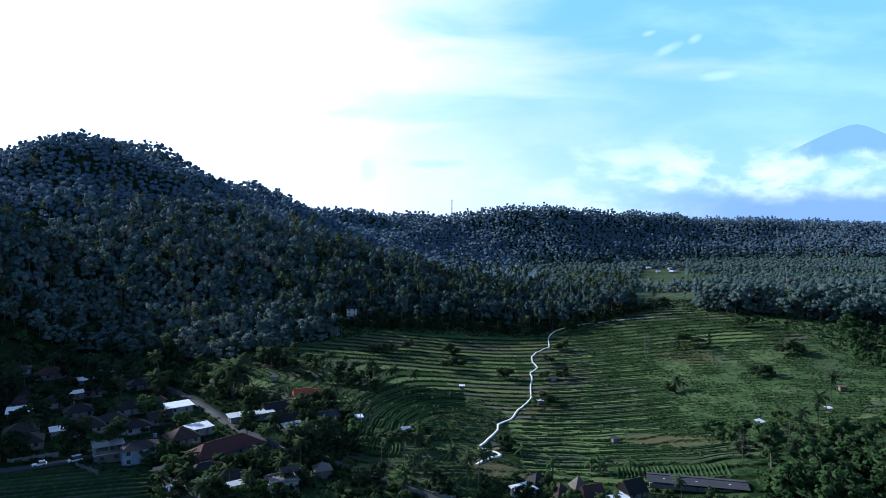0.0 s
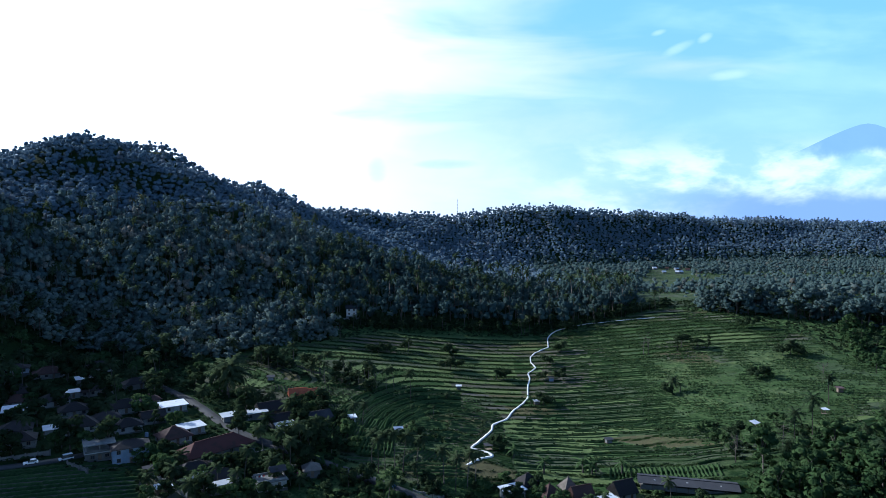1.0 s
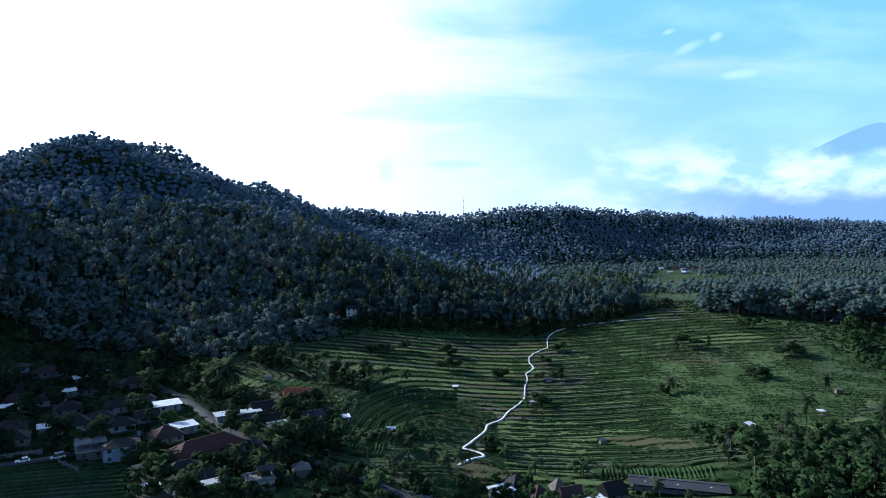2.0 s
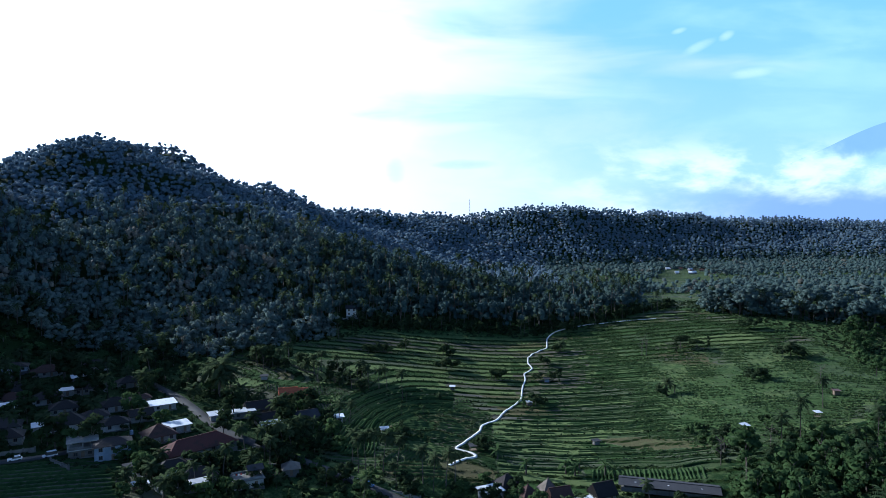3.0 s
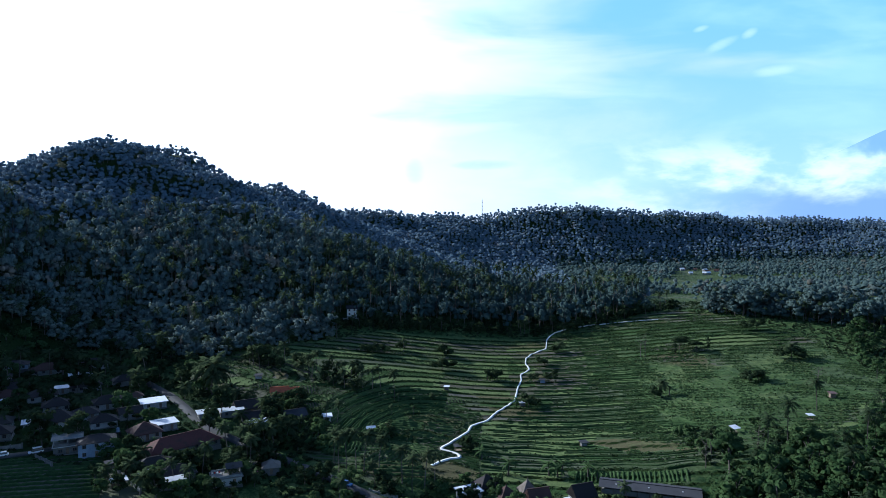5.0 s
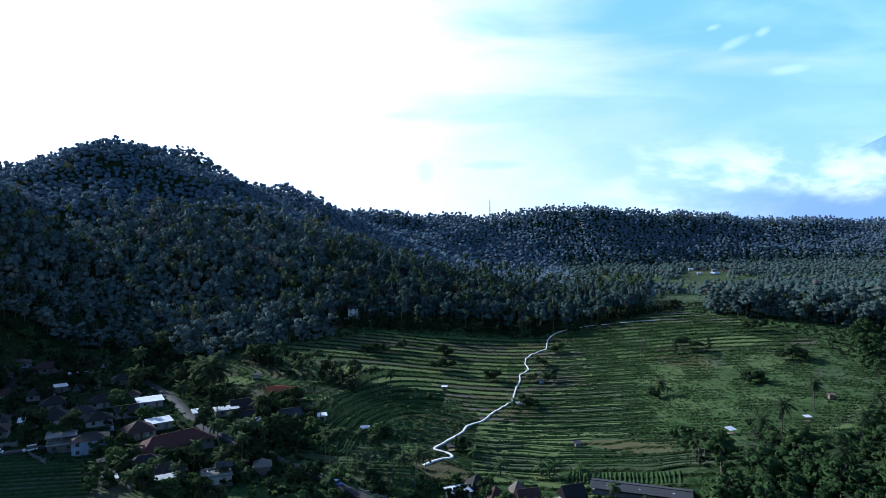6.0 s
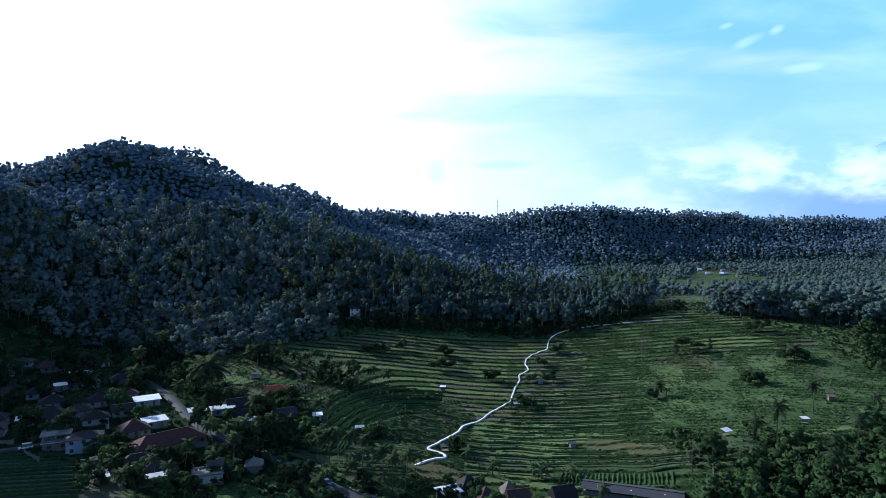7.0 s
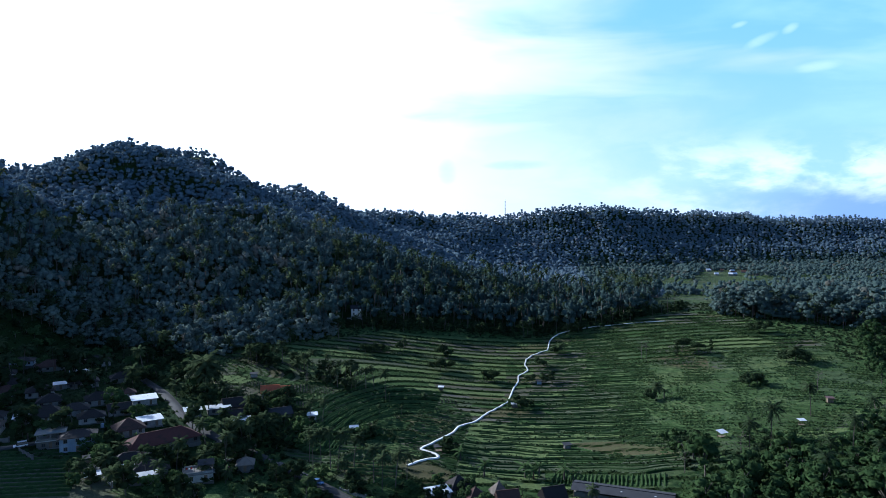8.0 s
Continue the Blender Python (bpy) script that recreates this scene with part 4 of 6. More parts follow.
def open_house(x, y, turn, w, d, label):
    """A concrete frame house: walled ground floor, open columned upper floor and a flat roof."""
    top = new("unfinished_house")
    top.matrix_world = pose(x, y, drop(x, y), 0, 0, turn)
    PLACES.append((x, y, max(w, d) * 0.55 + 1.5))
    part("plinth", boxed(-w / 2 - 0.2, w / 2 + 0.2, -d / 2 - 0.2, d / 2 + 0.2, -1.6, 0.2), M_WALL_GREY, top)
    part("wall", boxed(-w / 2, w / 2, -d / 2, d / 2, 0.2, 2.7), M_WALL_GREY, top)
    part("floor_slab", boxed(-w / 2 - 0.4, w / 2 + 0.4, -d / 2 - 0.4, d / 2 + 0.4, 2.7, 2.92), M_WALL_WHITE, top)
    for sx in (-w / 2 + 0.2, 0, w / 2 - 0.2):
        for sy in (-d / 2 + 0.2, 0, d / 2 - 0.2):
            part("column", boxed(sx - 0.16, sx + 0.16, sy - 0.16, sy + 0.16, 2.92, 5.3), M_WALL_GREY, top)
    part("roof_slab", boxed(-w / 2 - 0.6, w / 2 + 0.6, -d / 2 - 0.6, d / 2 + 0.6, 5.3, 5.52), M_WALL_WHITE, top)
    part("railing", boxed(-w / 2, w / 2, -d / 2 - 0.05, -d / 2 + 0.1, 2.92, 3.7), M_WALL_GREY, top)
    part("back_wall", boxed(-w / 2 + 0.2, w / 2 - 0.2, d / 2 - 0.3, d / 2 - 0.1, 2.92, 5.3), M_WALL_GREY, top)
    for sx in (-w / 4, w / 4):
        window_on(top, sx, -d / 2, 1.5, 1.3, 1.2, ("y", -1), M_WOOD)
    part("door", boxed(-0.5, 0.5, -d / 2 - 0.06, -d / 2 + 0.02, 0.2, 2.2), M_WOOD, top)
    return tagged(top, label, "house", "village houses")


open_house(-112, 213, 32, 8.5, 8, "unfinished two-storey concrete house with open upper floor")
house(-101, 212, 32, 11, 7, "pale blue two-storey house with a dark roof", 2, "hip", M_WALL_BLUE, M_TILE_DARK, 1.6)
house(-95, 232, 42, 10, 9, "cream house with a brown hipped tile roof", 1, "hip", M_WALL_WHITE, M_TILE_BROWN, 3.0)
house(-77, 224, 50, 25, 10, "long hall with a dark red hipped tile roof", 1, "hip", M_WALL_GREY, M_TILE_RED, 3.2, name="long_hall", category="hall")
house(-93, 243, 42, 8, 6, "white block house with a pale and rusty sheet roof", 1, "lean", M_WALL_WHITE, M_METAL_PALE, 0.4)
house(-111, 268, 38, 9.5, 7, "low house under a pale sheet-metal roof beside the road", 1, "lean", M_WALL_WHITE, M_METAL_PALE, 0.5)
house(-167, 252, 30, 8, 6, "small house with a bright sheet-metal roof", 1, "lean", M_WALL_GREY, M_METAL_PALE, 1.0)
house(-169, 306, 38, 9, 5, "dark walled house with a pale sheet-metal roof", 1, "lean", M_WALL_GREY, M_METAL_PALE, 0.5)
house(-178, 331, 38, 13, 9, "white house with a row of windows and dark hipped roof", 1, "hip", M_WALL_WHITE, M_TILE_DARK)
house(-195, 318, 38, 13, 9, "cream house with a worn brown hipped roof", 1, "hip", M_WALL_WHITE, M_TILE_BROWN)
house(-211, 317, 30, 11, 8, "pale blue house at the upper village edge", 1, "hip", M_WALL_BLUE, M_TILE_DARK, 1.6)
house(-161, 281, 38, 5, 4, "small outbuilding with a bright sheet roof", 1, "lean", M_WALL_WHITE, M_METAL_PALE, 0.4)
house(-155, 288, 38, 13, 9, "grey house with a large dark hipped roof", 1, "hip", M_WALL_GREY, M_TILE_DARK)
house(-133, 237, 35, 12, 9, "white house with a steep dark hipped roof", 1, "hip", M_WALL_WHITE, M_TILE_DARK, 3.4)
house(-139, 232, 35, 6, 5, "low annex with a pale flat sheet roof", 1, "lean", M_WALL_WHITE, M_METAL_PALE, 0.3)
house(-144, 219, 30, 11, 8, "house with white porch columns and a dark roof", 1, "hip", M_WALL_WHITE, M_TILE_DARK)
house(-152, 230, 30, 10, 8, "old house with a mossy dark hipped roof", 1, "hip", M_WALL_WHITE, M_TILE_DARK)
house(-162, 269, 38, 11, 8, "house with a sagging dark hipped roof", 1, "hip", M_WALL_WHITE, M_TILE_DARK)
house(-185, 280, 34, 13, 10, "large house with a dark hipped roof", 1, "hip", M_WALL_GREY, M_TILE_DARK)
house(-129, 263, 38, 11, 8, "white walled house under a dark hipped roof", 1, "hip", M_WALL_WHITE, M_TILE_DARK)
house(-124, 274, 38, 8, 6, "small house with a brown tiled roof", 1, "hip", M_WALL_WHITE, M_TILE_BROWN)
house(-128, 247, 38, 9, 7, "low white house with dark tiles", 1, "hip", M_WALL_WHITE, M_TILE_DARK)
house(-116, 240, 38, 9, 7, "family house with a dark hipped roof behind trees", 1, "hip", M_WALL_WHITE, M_TILE_DARK)
house(-112, 252, 38, 8, 6, "house with pale walls under dark tiles", 1, "gable", M_WALL_WHITE, M_TILE_DARK)
house(-146, 256, 34, 10, 8, "house with a dark hipped roof among trees", 1, "hip", M_WALL_WHITE, M_TILE_DARK)
house(-176, 266, 34, 9, 7, "house with brown tiles among trees", 1, "hip", M_WALL_WHITE, M_TILE_BROWN)
house(-206, 298, 34, 11, 8, "house with a dark hipped roof at the village edge", 1, "hip", M_WALL_WHITE, M_TILE_DARK)
house(-143, 300, 38, 9, 7, "house with a dark hipped roof near the wood", 1, "hip", M_WALL_GREY, M_TILE_DARK)
house(-190, 240, 34, 10, 8, "old house with a worn dark roof", 1, "hip", M_WALL_WHITE, M_TILE_DARK)
house(-168, 230, 34, 10, 8, "house with dark tiles and grey walls", 1, "hip", M_WALL_GREY, M_TILE_DARK)
house(-65.5, 299, 20, 7.5, 6, "house with a bright orange tile roof", 1, "gable", M_WALL_WHITE, M_TILE_ORANGE, 2.6)
house(-60.5, 303, 20, 5, 5, "annex with an orange tile roof", 1, "gable", M_WALL_WHITE, M_TILE_ORANGE, 2.4)
house(-71, 275, 35, 12, 9, "house with a broad dark tiled roof", 1, "gable", M_WALL_GREY, M_TILE_DARK, 2.8)
house(-76, 267, 35, 9, 4, "veranda building with a grey sheet-metal roof", 1, "lean", M_WALL_GREY, M_METAL_PALE, 0.5)
house(-84, 260, 35, 6, 4.5, "small building with a pale sheet roof beside the road", 1, "lean", M_WALL_WHITE, M_METAL_PALE, 0.4)
house(-60, 255, 35, 7, 4, "workshop with pale sheet-metal roof panels", 1, "lean", M_WALL_WHITE, M_METAL_PALE, 0.7)
house(-64, 262, 35, 9, 7, "house with a dark gabled roof", 1, "gable", M_WALL_GREY, M_TILE_DARK)
house(-50, 271, 35, 9, 7, "house with a blue-grey sheet roof under trees", 1, "gable", M_WALL_GREY, M_METAL_GREY, 2.0)
house(-37, 276, 20, 3.5, 3, "small white shrine house at the field edge", 1, "lean", M_WALL_WHITE, M_METAL_PALE, 0.4)
house(-51.5, 203, 28, 9, 7, "two-storey concrete house with a roof terrace", 1, "flat", M_WALL_WHITE)
house(-67, 200, 35, 11, 7, "dark barn with a mossy tiled roof", 1, "hip", M_WALL_GREY, M_TILE_DARK)
house(-65.5, 193.5, 35, 8, 2.2, "narrow lean-to with a pale sheet-metal roof", 1, "lean", M_WALL_GREY, M_METAL_PALE, 0.3)
house(-74, 197.5, 35, 7, 2.0, "narrow lean-to with a pale metal roof in shade", 1, "lean", M_WALL_GREY, M_METAL_PALE, 0.3)
house(-76, 203, 35, 12, 8, "dark-roofed house in deep shade", 1, "hip", M_WALL_GREY, M_TILE_DARK)
house(-41, 216, 20, 5, 5, "hut with a grey thatched roof", 1, "pyramid", M_WALL_GREY, M_THATCH, 1.8)

# houses at the foot of the field
house(27, 214, 30, 7, 4.6, "house with a bright white sheet-metal roof", 1, "lean", M_WALL_WHITE, M_METAL_PALE, 0.5)
house(33, 222, 30, 7, 6, "house with a dark brown hipped tile roof", 1, "hip", M_WALL_GREY, M_TILE_DARK, 2.8)
house(39.5, 214, 25, 6.4, 6.4, "pavilion house with a reddish brown pyramid roof", 1, "pyramid", M_WALL_BRICK, M_TILE_BROWN, 3.0)
house(47, 221, 20, 4.6, 4.6, "family temple building of brick with a pointed thatched roof", 1, "pyramid", M_WALL_BRICK, M_THATCH, 3.2)
house(50, 214, 20, 6.5, 5.5, "house with a weathered brown roof", 1, "gable", M_WALL_GREY, M_TILE_BROWN, 3.0)
house(65, 218, 25, 7, 5.5, "house with a dark gabled roof beside palms", 1, "gable", M_WALL_WHITE, M_TILE_DARK, 3.2)
house(58, 209, 25, 6, 5, "small building with a pale blue sheet roof", 1, "lean", M_WALL_WHITE, M_METAL_PALE, 0.4)

# trees kept out before the long hall to fit the camera's view
PLACES += [(-84, 213, 8.5), (-76, 217, 8), (-68, 224, 8)]
# likewise before the broad-roofed houses and the terrace house, for the camera's view
PLACES += [(-71, 262, 11), (-60, 250, 9), (-47, 195, 10), (-74, 189, 8)]

# ---- huts and shelters on the fields ----
shelter(21.5, 257, 15, 3.6, 2.8, "small field hut with a grey sheet roof beside the path", M_METAL_GREY, 2.2)
shelter(51, 334, 10, 3.6, 2.8, "field hut with a pale sheet roof beside the path", M_METAL_PALE, 2.2, walls=M_WALL_GREY)
shelter(64.5, 373, 0, 3.6, 2.8, "field hut with a grey sheet roof among bushes", M_METAL_GREY, 2.4, walls=M_WALL_BLUE)
shelter(73.3, 272, 20, 3.4, 2.6, "low grey field hut on a plot corner", M_METAL_GREY, 2.0, walls=M_WALL_WHITE)
shelter(134, 270, 30, 3.8, 2.6, "leaning field hut with a pale sheet roof", M_METAL_PALE, 2.0, rise=0.7)
shelter(166, 275, 10, 2.6, 2.1, "open field hut with a bright white sheet roof", M_METAL_PALE, 2.4)
shelter(189, 303, 0, 3.2, 2.6, "old timber hut with a brown roof among trees", M_METAL_RUST, 2.4, walls=M_WOOD)
shelter(10.5, 353, 0, 3.0, 2.4, "small field hut with a pale roof on a terrace", M_METAL_PALE, 2.2, walls=M_WALL_GREY)
shelter(-15.5, 266, 15, 3.8, 3.0, "white walled pump hut beside a tree", M_METAL_PALE, 2.6, walls=M_PAINT_WHITE)
shelter(-87, 330, 10, 4.2, 3.2, "field hut with white walls under palms", M_METAL_GREY, 2.4, walls=M_WALL_WHITE)
shelter(-80, 190, 40, 5.0, 3.6, "shack with a pale patched sheet roof", M_METAL_PALE, 2.3, walls=M_WOOD)
shelter(-90, 202, 40, 3.4, 3.0, "shack with a grey roof beside the field", M_METAL_GREY, 2.2, walls=M_WOOD)


def long_shed(x, y, turn, w, d):
    """A long low shed: two sheet roofs on rows of posts."""
    top = new("long_shed")
    top.matrix_world = pose(x, y, drop(x, y), 0, 0, turn)
    PLACES.append((x, y, 9))
    PLACES.append((x + 9, y - 4, 8))
    PLACES.append((x - 9, y + 4, 8))
    part("roof", roof_mesh(w, d, 2.1, 0.9, "gable", 0.5, 0.08), M_METAL_GREY, top, "dark grey sheet-metal roof")
    part("ridge_cap", ridge_cap(w, d, 2.1, 0.9, "gable", 0.5), M_METAL_GREY, top)
    part("wall", boxed(-w / 2 + 0.4, w / 2 - 0.4, -d / 2 + 0.5, d / 2 - 0.5, -0.5, 1.1), M_WALL_GREY, top)
    for k in range(9):
        for py in (-d / 2 + 0.2, d / 2 - 0.2):
            part("post", post(bmesh.new(), -w / 2 + 0.4 + k * (w - 0.8) / 8, py, -1.0, 2.1, 0.09, 6), M_WOOD, top)
    for k in range(3):
        part("skylight", boxed(-w / 3 + k * w / 3 - 0.5, -w / 3 + k * w / 3 + 0.1, -d / 4 - 0.2, -d / 4 + 0.2, 2.52, 2.60), M_PAINT_WHITE, top)
    return tagged(top, "long low farm shed with a dark grey sheet roof", "shed")


long_shed(88, 221, -14, 32, 8)


# ---- vehicles ----
def car(x, y, turn, ln, wd, ht, paint, label, van=False):
    top = new("van" if van else "car")
    top.matrix_world = pose(x, y, drop(x, y) + 0.14, 0, 0, turn)
    PLACES.append((x, y, 3))
    bm = boxed(-ln / 2, ln / 2, -wd / 2, wd / 2, 0.32, 0.86)
    bmesh.ops.bevel(bm, geom=bm.edges[:], offset=0.10, segments=2, affect="EDGES")
    part("body", bm, paint, top)
    a, b = (-0.47 * ln, 0.30 * ln) if van else (-0.42 * ln, 0.18 * ln)
    bm = bmesh.new()
    lo = [bm.verts.new(p) for p in ((a, -wd / 2 + 0.06, 0.84), (b, -wd / 2 + 0.06, 0.84), (b, wd / 2 - 0.06, 0.84), (a, wd / 2 - 0.06, 0.84))]
    c, e = a + 0.25, b - (0.45 if van else 0.7)
    hi = [bm.verts.new(p) for p in ((c, -wd / 2 + 0.2, ht), (e, -wd / 2 + 0.2, ht), (e, wd / 2 - 0.2, ht), (c, wd / 2 - 0.2, ht))]
    for i in range(4):
        bm.faces.new((lo[i], lo[(i + 1) % 4], hi[(i + 1) % 4], hi[i]))
    part("windows", bm, M_GLASS, top)
    bm = boxed(c - 0.05, e + 0.05, -wd / 2 + 0.16, wd / 2 - 0.16, ht - 0.02, ht + 0.06)
    part("roof", bm, paint, top)
    for sx in (-0.31 * ln, 0.31 * ln):
        for sy in (-wd / 2 + 0.1, wd / 2 - 0.1):
            bm = post(bmesh.new(), 0, 0, -0.11, 0.11, 0.32, 14)
            bmesh.ops.rotate(bm, verts=bm.verts[:], cent=(0, 0, 0), matrix=Matrix.Rotation(radians(90), 3, "X"))
            bmesh.ops.translate(bm, verts=bm.verts[:], vec=(sx, sy, 0.32))
            wheel = part("wheel", bm, M_RUBBER, top)
            bm = post(bmesh.new(), 0, 0, -0.12, 0.12, 0.18, 10)
            bmesh.ops.rotate(bm, verts=bm.verts[:], cent=(0, 0, 0), matrix=Matrix.Rotation(radians(90), 3, "X"))
            bmesh.ops.translate(bm, verts=bm.verts[:], vec=(sx, sy, 0.32))
            part("rim", bm, M_METAL_GREY, wheel)
    for sy in (-wd / 2 + 0.25, wd / 2 - 0.25):
        part("headlight", boxed(ln / 2 - 0.04, ln / 2 + 0.02, sy - 0.14, sy + 0.14, 0.58, 0.72), M_PAINT_WHITE, top)
    return tagged(top, label, "van" if van else "car", "parked vehicles")


car(-129, 203.5, 215, 4.2, 1.75, 1.5, M_PAINT_WHITE, "white hatchback parked on the village street")
car(-120.5, 208.5, 225, 4.4, 1.75, 1.9, M_METAL_PALE, "silver minivan on the village street", True)
car(-14, 213.5, -32, 4.1, 1.7, 1.5, M_PAINT_BLUE, "blue car on the village road")
car(-146, 195, 205, 4.1, 1.7, 1.5, M_PAINT_WHITE, "white car at the end of the side street")


# ---- walls and small works in the village ----
def yard_wall(x0, y0, x1, y1, high, mat, label):
    top = new("yard_wall")
    ln, turn = math.hypot(x1 - x0, y1 - y0), math.degrees(math.atan2(y1 - y0, x1 - x0))
    top.matrix_world = pose(x0, y0, min(drop(x0, y0), drop(x1, y1)) - 0.3, 0, 0, turn)
    part("wall", boxed(0, ln, -0.1, 0.1, 0, high + 0.3), mat, top)
    part("coping", boxed(-0.05, ln + 0.05, -0.16, 0.16, high + 0.3, high + 0.42), M_WALL_GREY, top)
    n = max(2, int(ln / 3))
    for k in range(n + 1):
        part("pillar", boxed(k * ln / n - 0.2, k * ln / n + 0.2, -0.2, 0.2, 0, high + 0.75), mat, top)
    return tagged(top, label, "wall", "yard walls")


yard_wall(-92, 204, -82, 196, 1.4, M_WALL_WHITE, "weathered white yard wall with pillars")
yard_wall(-82, 196, -72, 188, 1.4, M_WALL_WHITE, "weathered white yard wall with pillars")
yard_wall(-75, 219, -52, 243, 1.3, M_WALL_GREY, "grey wall along the village road")
yard_wall(-62, 216, -44, 222, 1.3, M_WALL_GREY, "low grey concrete wall behind trees")
yard_wall(-6, 212, 4, 207, 1.6, M_WALL_WHITE, "bright white wall beside the road")
yard_wall(-118, 205, -108, 199, 1.5, M_WALL_GREY, "grey retaining wall along the vegetable field")
yard_wall(-140, 205, -128, 212, 1.6, M_WALL_GREY, "grey wall along the side street")


def water_tank(x, y, z, label):
    top = new("water_tank")
    top.matrix_world = pose(x, y, drop(x, y), 0, 0, 0)
    for sx in (-0.6, 0.6):
        for sy in (-0.6, 0.6):
            part("leg", post(bmesh.new(), sx, sy, -0.4, z, 0.06, 6), M_METAL_GREY, top)
    part("platform", boxed(-0.8, 0.8, -0.8, 0.8, z, z + 0.08), M_METAL_GREY, top)
    part("tank", post(bmesh.new(), 0, 0, z + 0.08, z + 1.5, 0.6, 14), M_WALL_BLUE, top)
    part("lid", post(bmesh.new(), 0, 0, z + 1.5, z + 1.72, 0.5, 14, 0.15), M_WALL_BLUE, top)
    return tagged(top, label, "water tank")


water_tank(-103, 228, 2.6, "pale blue water tank on a metal stand")


def roof_terrace():
    """Loose structure on the terrace of the concrete house: a gabled cover on posts."""
    top = new("terrace_cover")
    top.matrix_world = pose(-49.6, 204.6, drop(-51.5, 203) + 3.25, 0, 0, 28)
    for sx in (-2, 2):
        for sy in (-1.5, 1.5):
            part("post", post(bmesh.new(), sx, sy, 0, 2.0, 0.07, 6), M_WOOD, top)
    part("roof", roof_mesh(4.4, 3.6, 2.0, 1.1, "gable", 0.4, 0.07), M_METAL_GREY, top)
    return tagged(top, "grey gabled sheet roof on posts over a terrace", "shelter")


roof_terrace()


def washing_line():
    """Washing hung out on the terrace: two poles, a line and cloths."""
    top = new("washing_line")
    top.matrix_world = pose(-53.6, 200.6, drop(-51.5, 203) + 3.0, 0, 0, 28)
    for sx in (-1.8, 1.8):
        part("pole", post(bmesh.new(), sx, 0, 0, 1.7, 0.04, 6), M_METAL_GREY, top)
    part("line", boxed(-1.8, 1.8, -0.01, 0.01, 1.62, 1.64), M_METAL_GREY, top)
    for k, (mat, what) in enumerate(((M_WALL_WHITE, "grey cloth"), (M_CLOTH_RED, "red cloth"), (M_PAINT_WHITE, "white cloth"), (M_CLOTH_RED, "red cloth"))):
        bm = bmesh.new()
        cols = [[bm.verts.new((-1.5 + 0.72 * k + 0.14 * i, 0.05 * math.sin(i * 2.3 + j), 1.64 - 0.2 * j)) for j in range(4)] for i in range(4)]
        for i in range(3):
            for j in range(3):
                bm.faces.new((cols[i][j], cols[i + 1][j], cols[i + 1][j + 1], cols[i][j + 1]))
        bmesh.ops.solidify(bm, geom=bm.faces[:], thickness=0.02)
        part("cloth", bm, mat, top, what)
    return tagged(top, "washing line with red and pale cloths on a roof terrace", "washing line")


washing_line()


def flower_bush(x, y, size, seed):
    """A sprawling bush covered in magenta flowers."""
    top = new("flower_bush")
    top.matrix_world = pose(x, y, drop(x, y) - 0.1)
    (tv, tf), (cv, cf, cn) = broad_tree(seed, 2.6 * size, 3.6 * size, 7, 150, 0.34, 4, 5, 0.3)
    mesh_object("stem", tv, tf, M_BARK, top)
    mesh_object("leaves", cv, cf, M_BUSH, top, tint=np.full(len(cv), 0.3), normals=cn)
    r = np.random.default_rng(seed)
    pick = r.choice(len(cv), 90, replace=False)
    v, f = leaf_cards(cv[pick] * 1.04, 0.30, r, cn[pick])
    mesh_object("flowers", v, f, M_FLOWER, top)
    return tagged(top, "bush covered in magenta flowers beside a yard wall", "bush", "flower bushes")


flower_bush(-44.5, 209.5, 1.0, 401)
flower_bush(-46.5, 212, 0.8, 402)


# ---- tower on the ridge ----
def mast(x, y, high):
    top = new("radio_mast")
    top.matrix_world = pose(x, y, drop(x, y) - 0.5)
    for k in range(3):
        t = 2.0944 * k
        bm = bmesh.new()
        post(bm, 1.1 * math.cos(t), 1.1 * math.sin(t), 0, high, 0.34, 5, 0.26)
        part("leg", bm, M_METAL_RUST if k == 1 else M_METAL_GREY, top)
    for i in range(int(high / 3)):
        z = 1.5 + 3 * i
        for k in range(3):
            a, b = 2.0944 * k, 2.0944 * (k + 1)
            p, q = Vector((1.1 * math.cos(a), 1.1 * math.sin(a), z)), Vector((1.1 * math.cos(b), 1.1 * math.sin(b), z + 1.5))
            v, f = tube([p, q], (0.14, 0.14), 3)
            mesh_object("brace", v, f, M_METAL_GREY, top)
    part("antenna", post(bmesh.new(), 0, 0, high - 1, high + 4, 0.2, 5), M_METAL_GREY, top)
    return tagged(top, "slim lattice radio mast on the wooded ridge", "mast")


mast(19, 1395, 42)


# ---- stone house in the wood ----
house(-66, 464, 12, 7, 6, "pale two-storey stone house at the edge of the wood", 2, "gable", M_CONCRETE, M_METAL_GREY, 2.0)
yard_wall(-71, 457, -60, 457, 2.0, M_WALL_GREY, "grey terrace wall below a stone house")

# ---- far hamlet and lone far houses ----
rng = np.random.default_rng(12)
hamlet = []
for k in range(15):
    hx, hy = 372 + rng.uniform(0, 92), 1110 + rng.uniform(0, 125)
    wide = rng.uniform(4.6, 7.4)
    hamlet.append((hx, hy))
    house(hx, hy, rng.uniform(-30, 30), wide, wide * 0.75, "small far house with a %s roof in the hamlet" % ("pale sheet" if k % 2 else "brown tiled"), 1, "gable", M_WALL_WHITE, M_METAL_PALE if k % 2 else M_TILE_BROWN, 2.2, name="far_house", group="far hamlet")
for hx, hy in ((262, 470), (610, 1010), (560, 640)):
    house(hx, hy, rng.uniform(-30, 30), 7, 5, "lone small house with a pale sheet roof among trees", 1, "lean", M_WALL_WHITE, M_METAL_PALE, 0.6, name="far_house", group="lone houses")


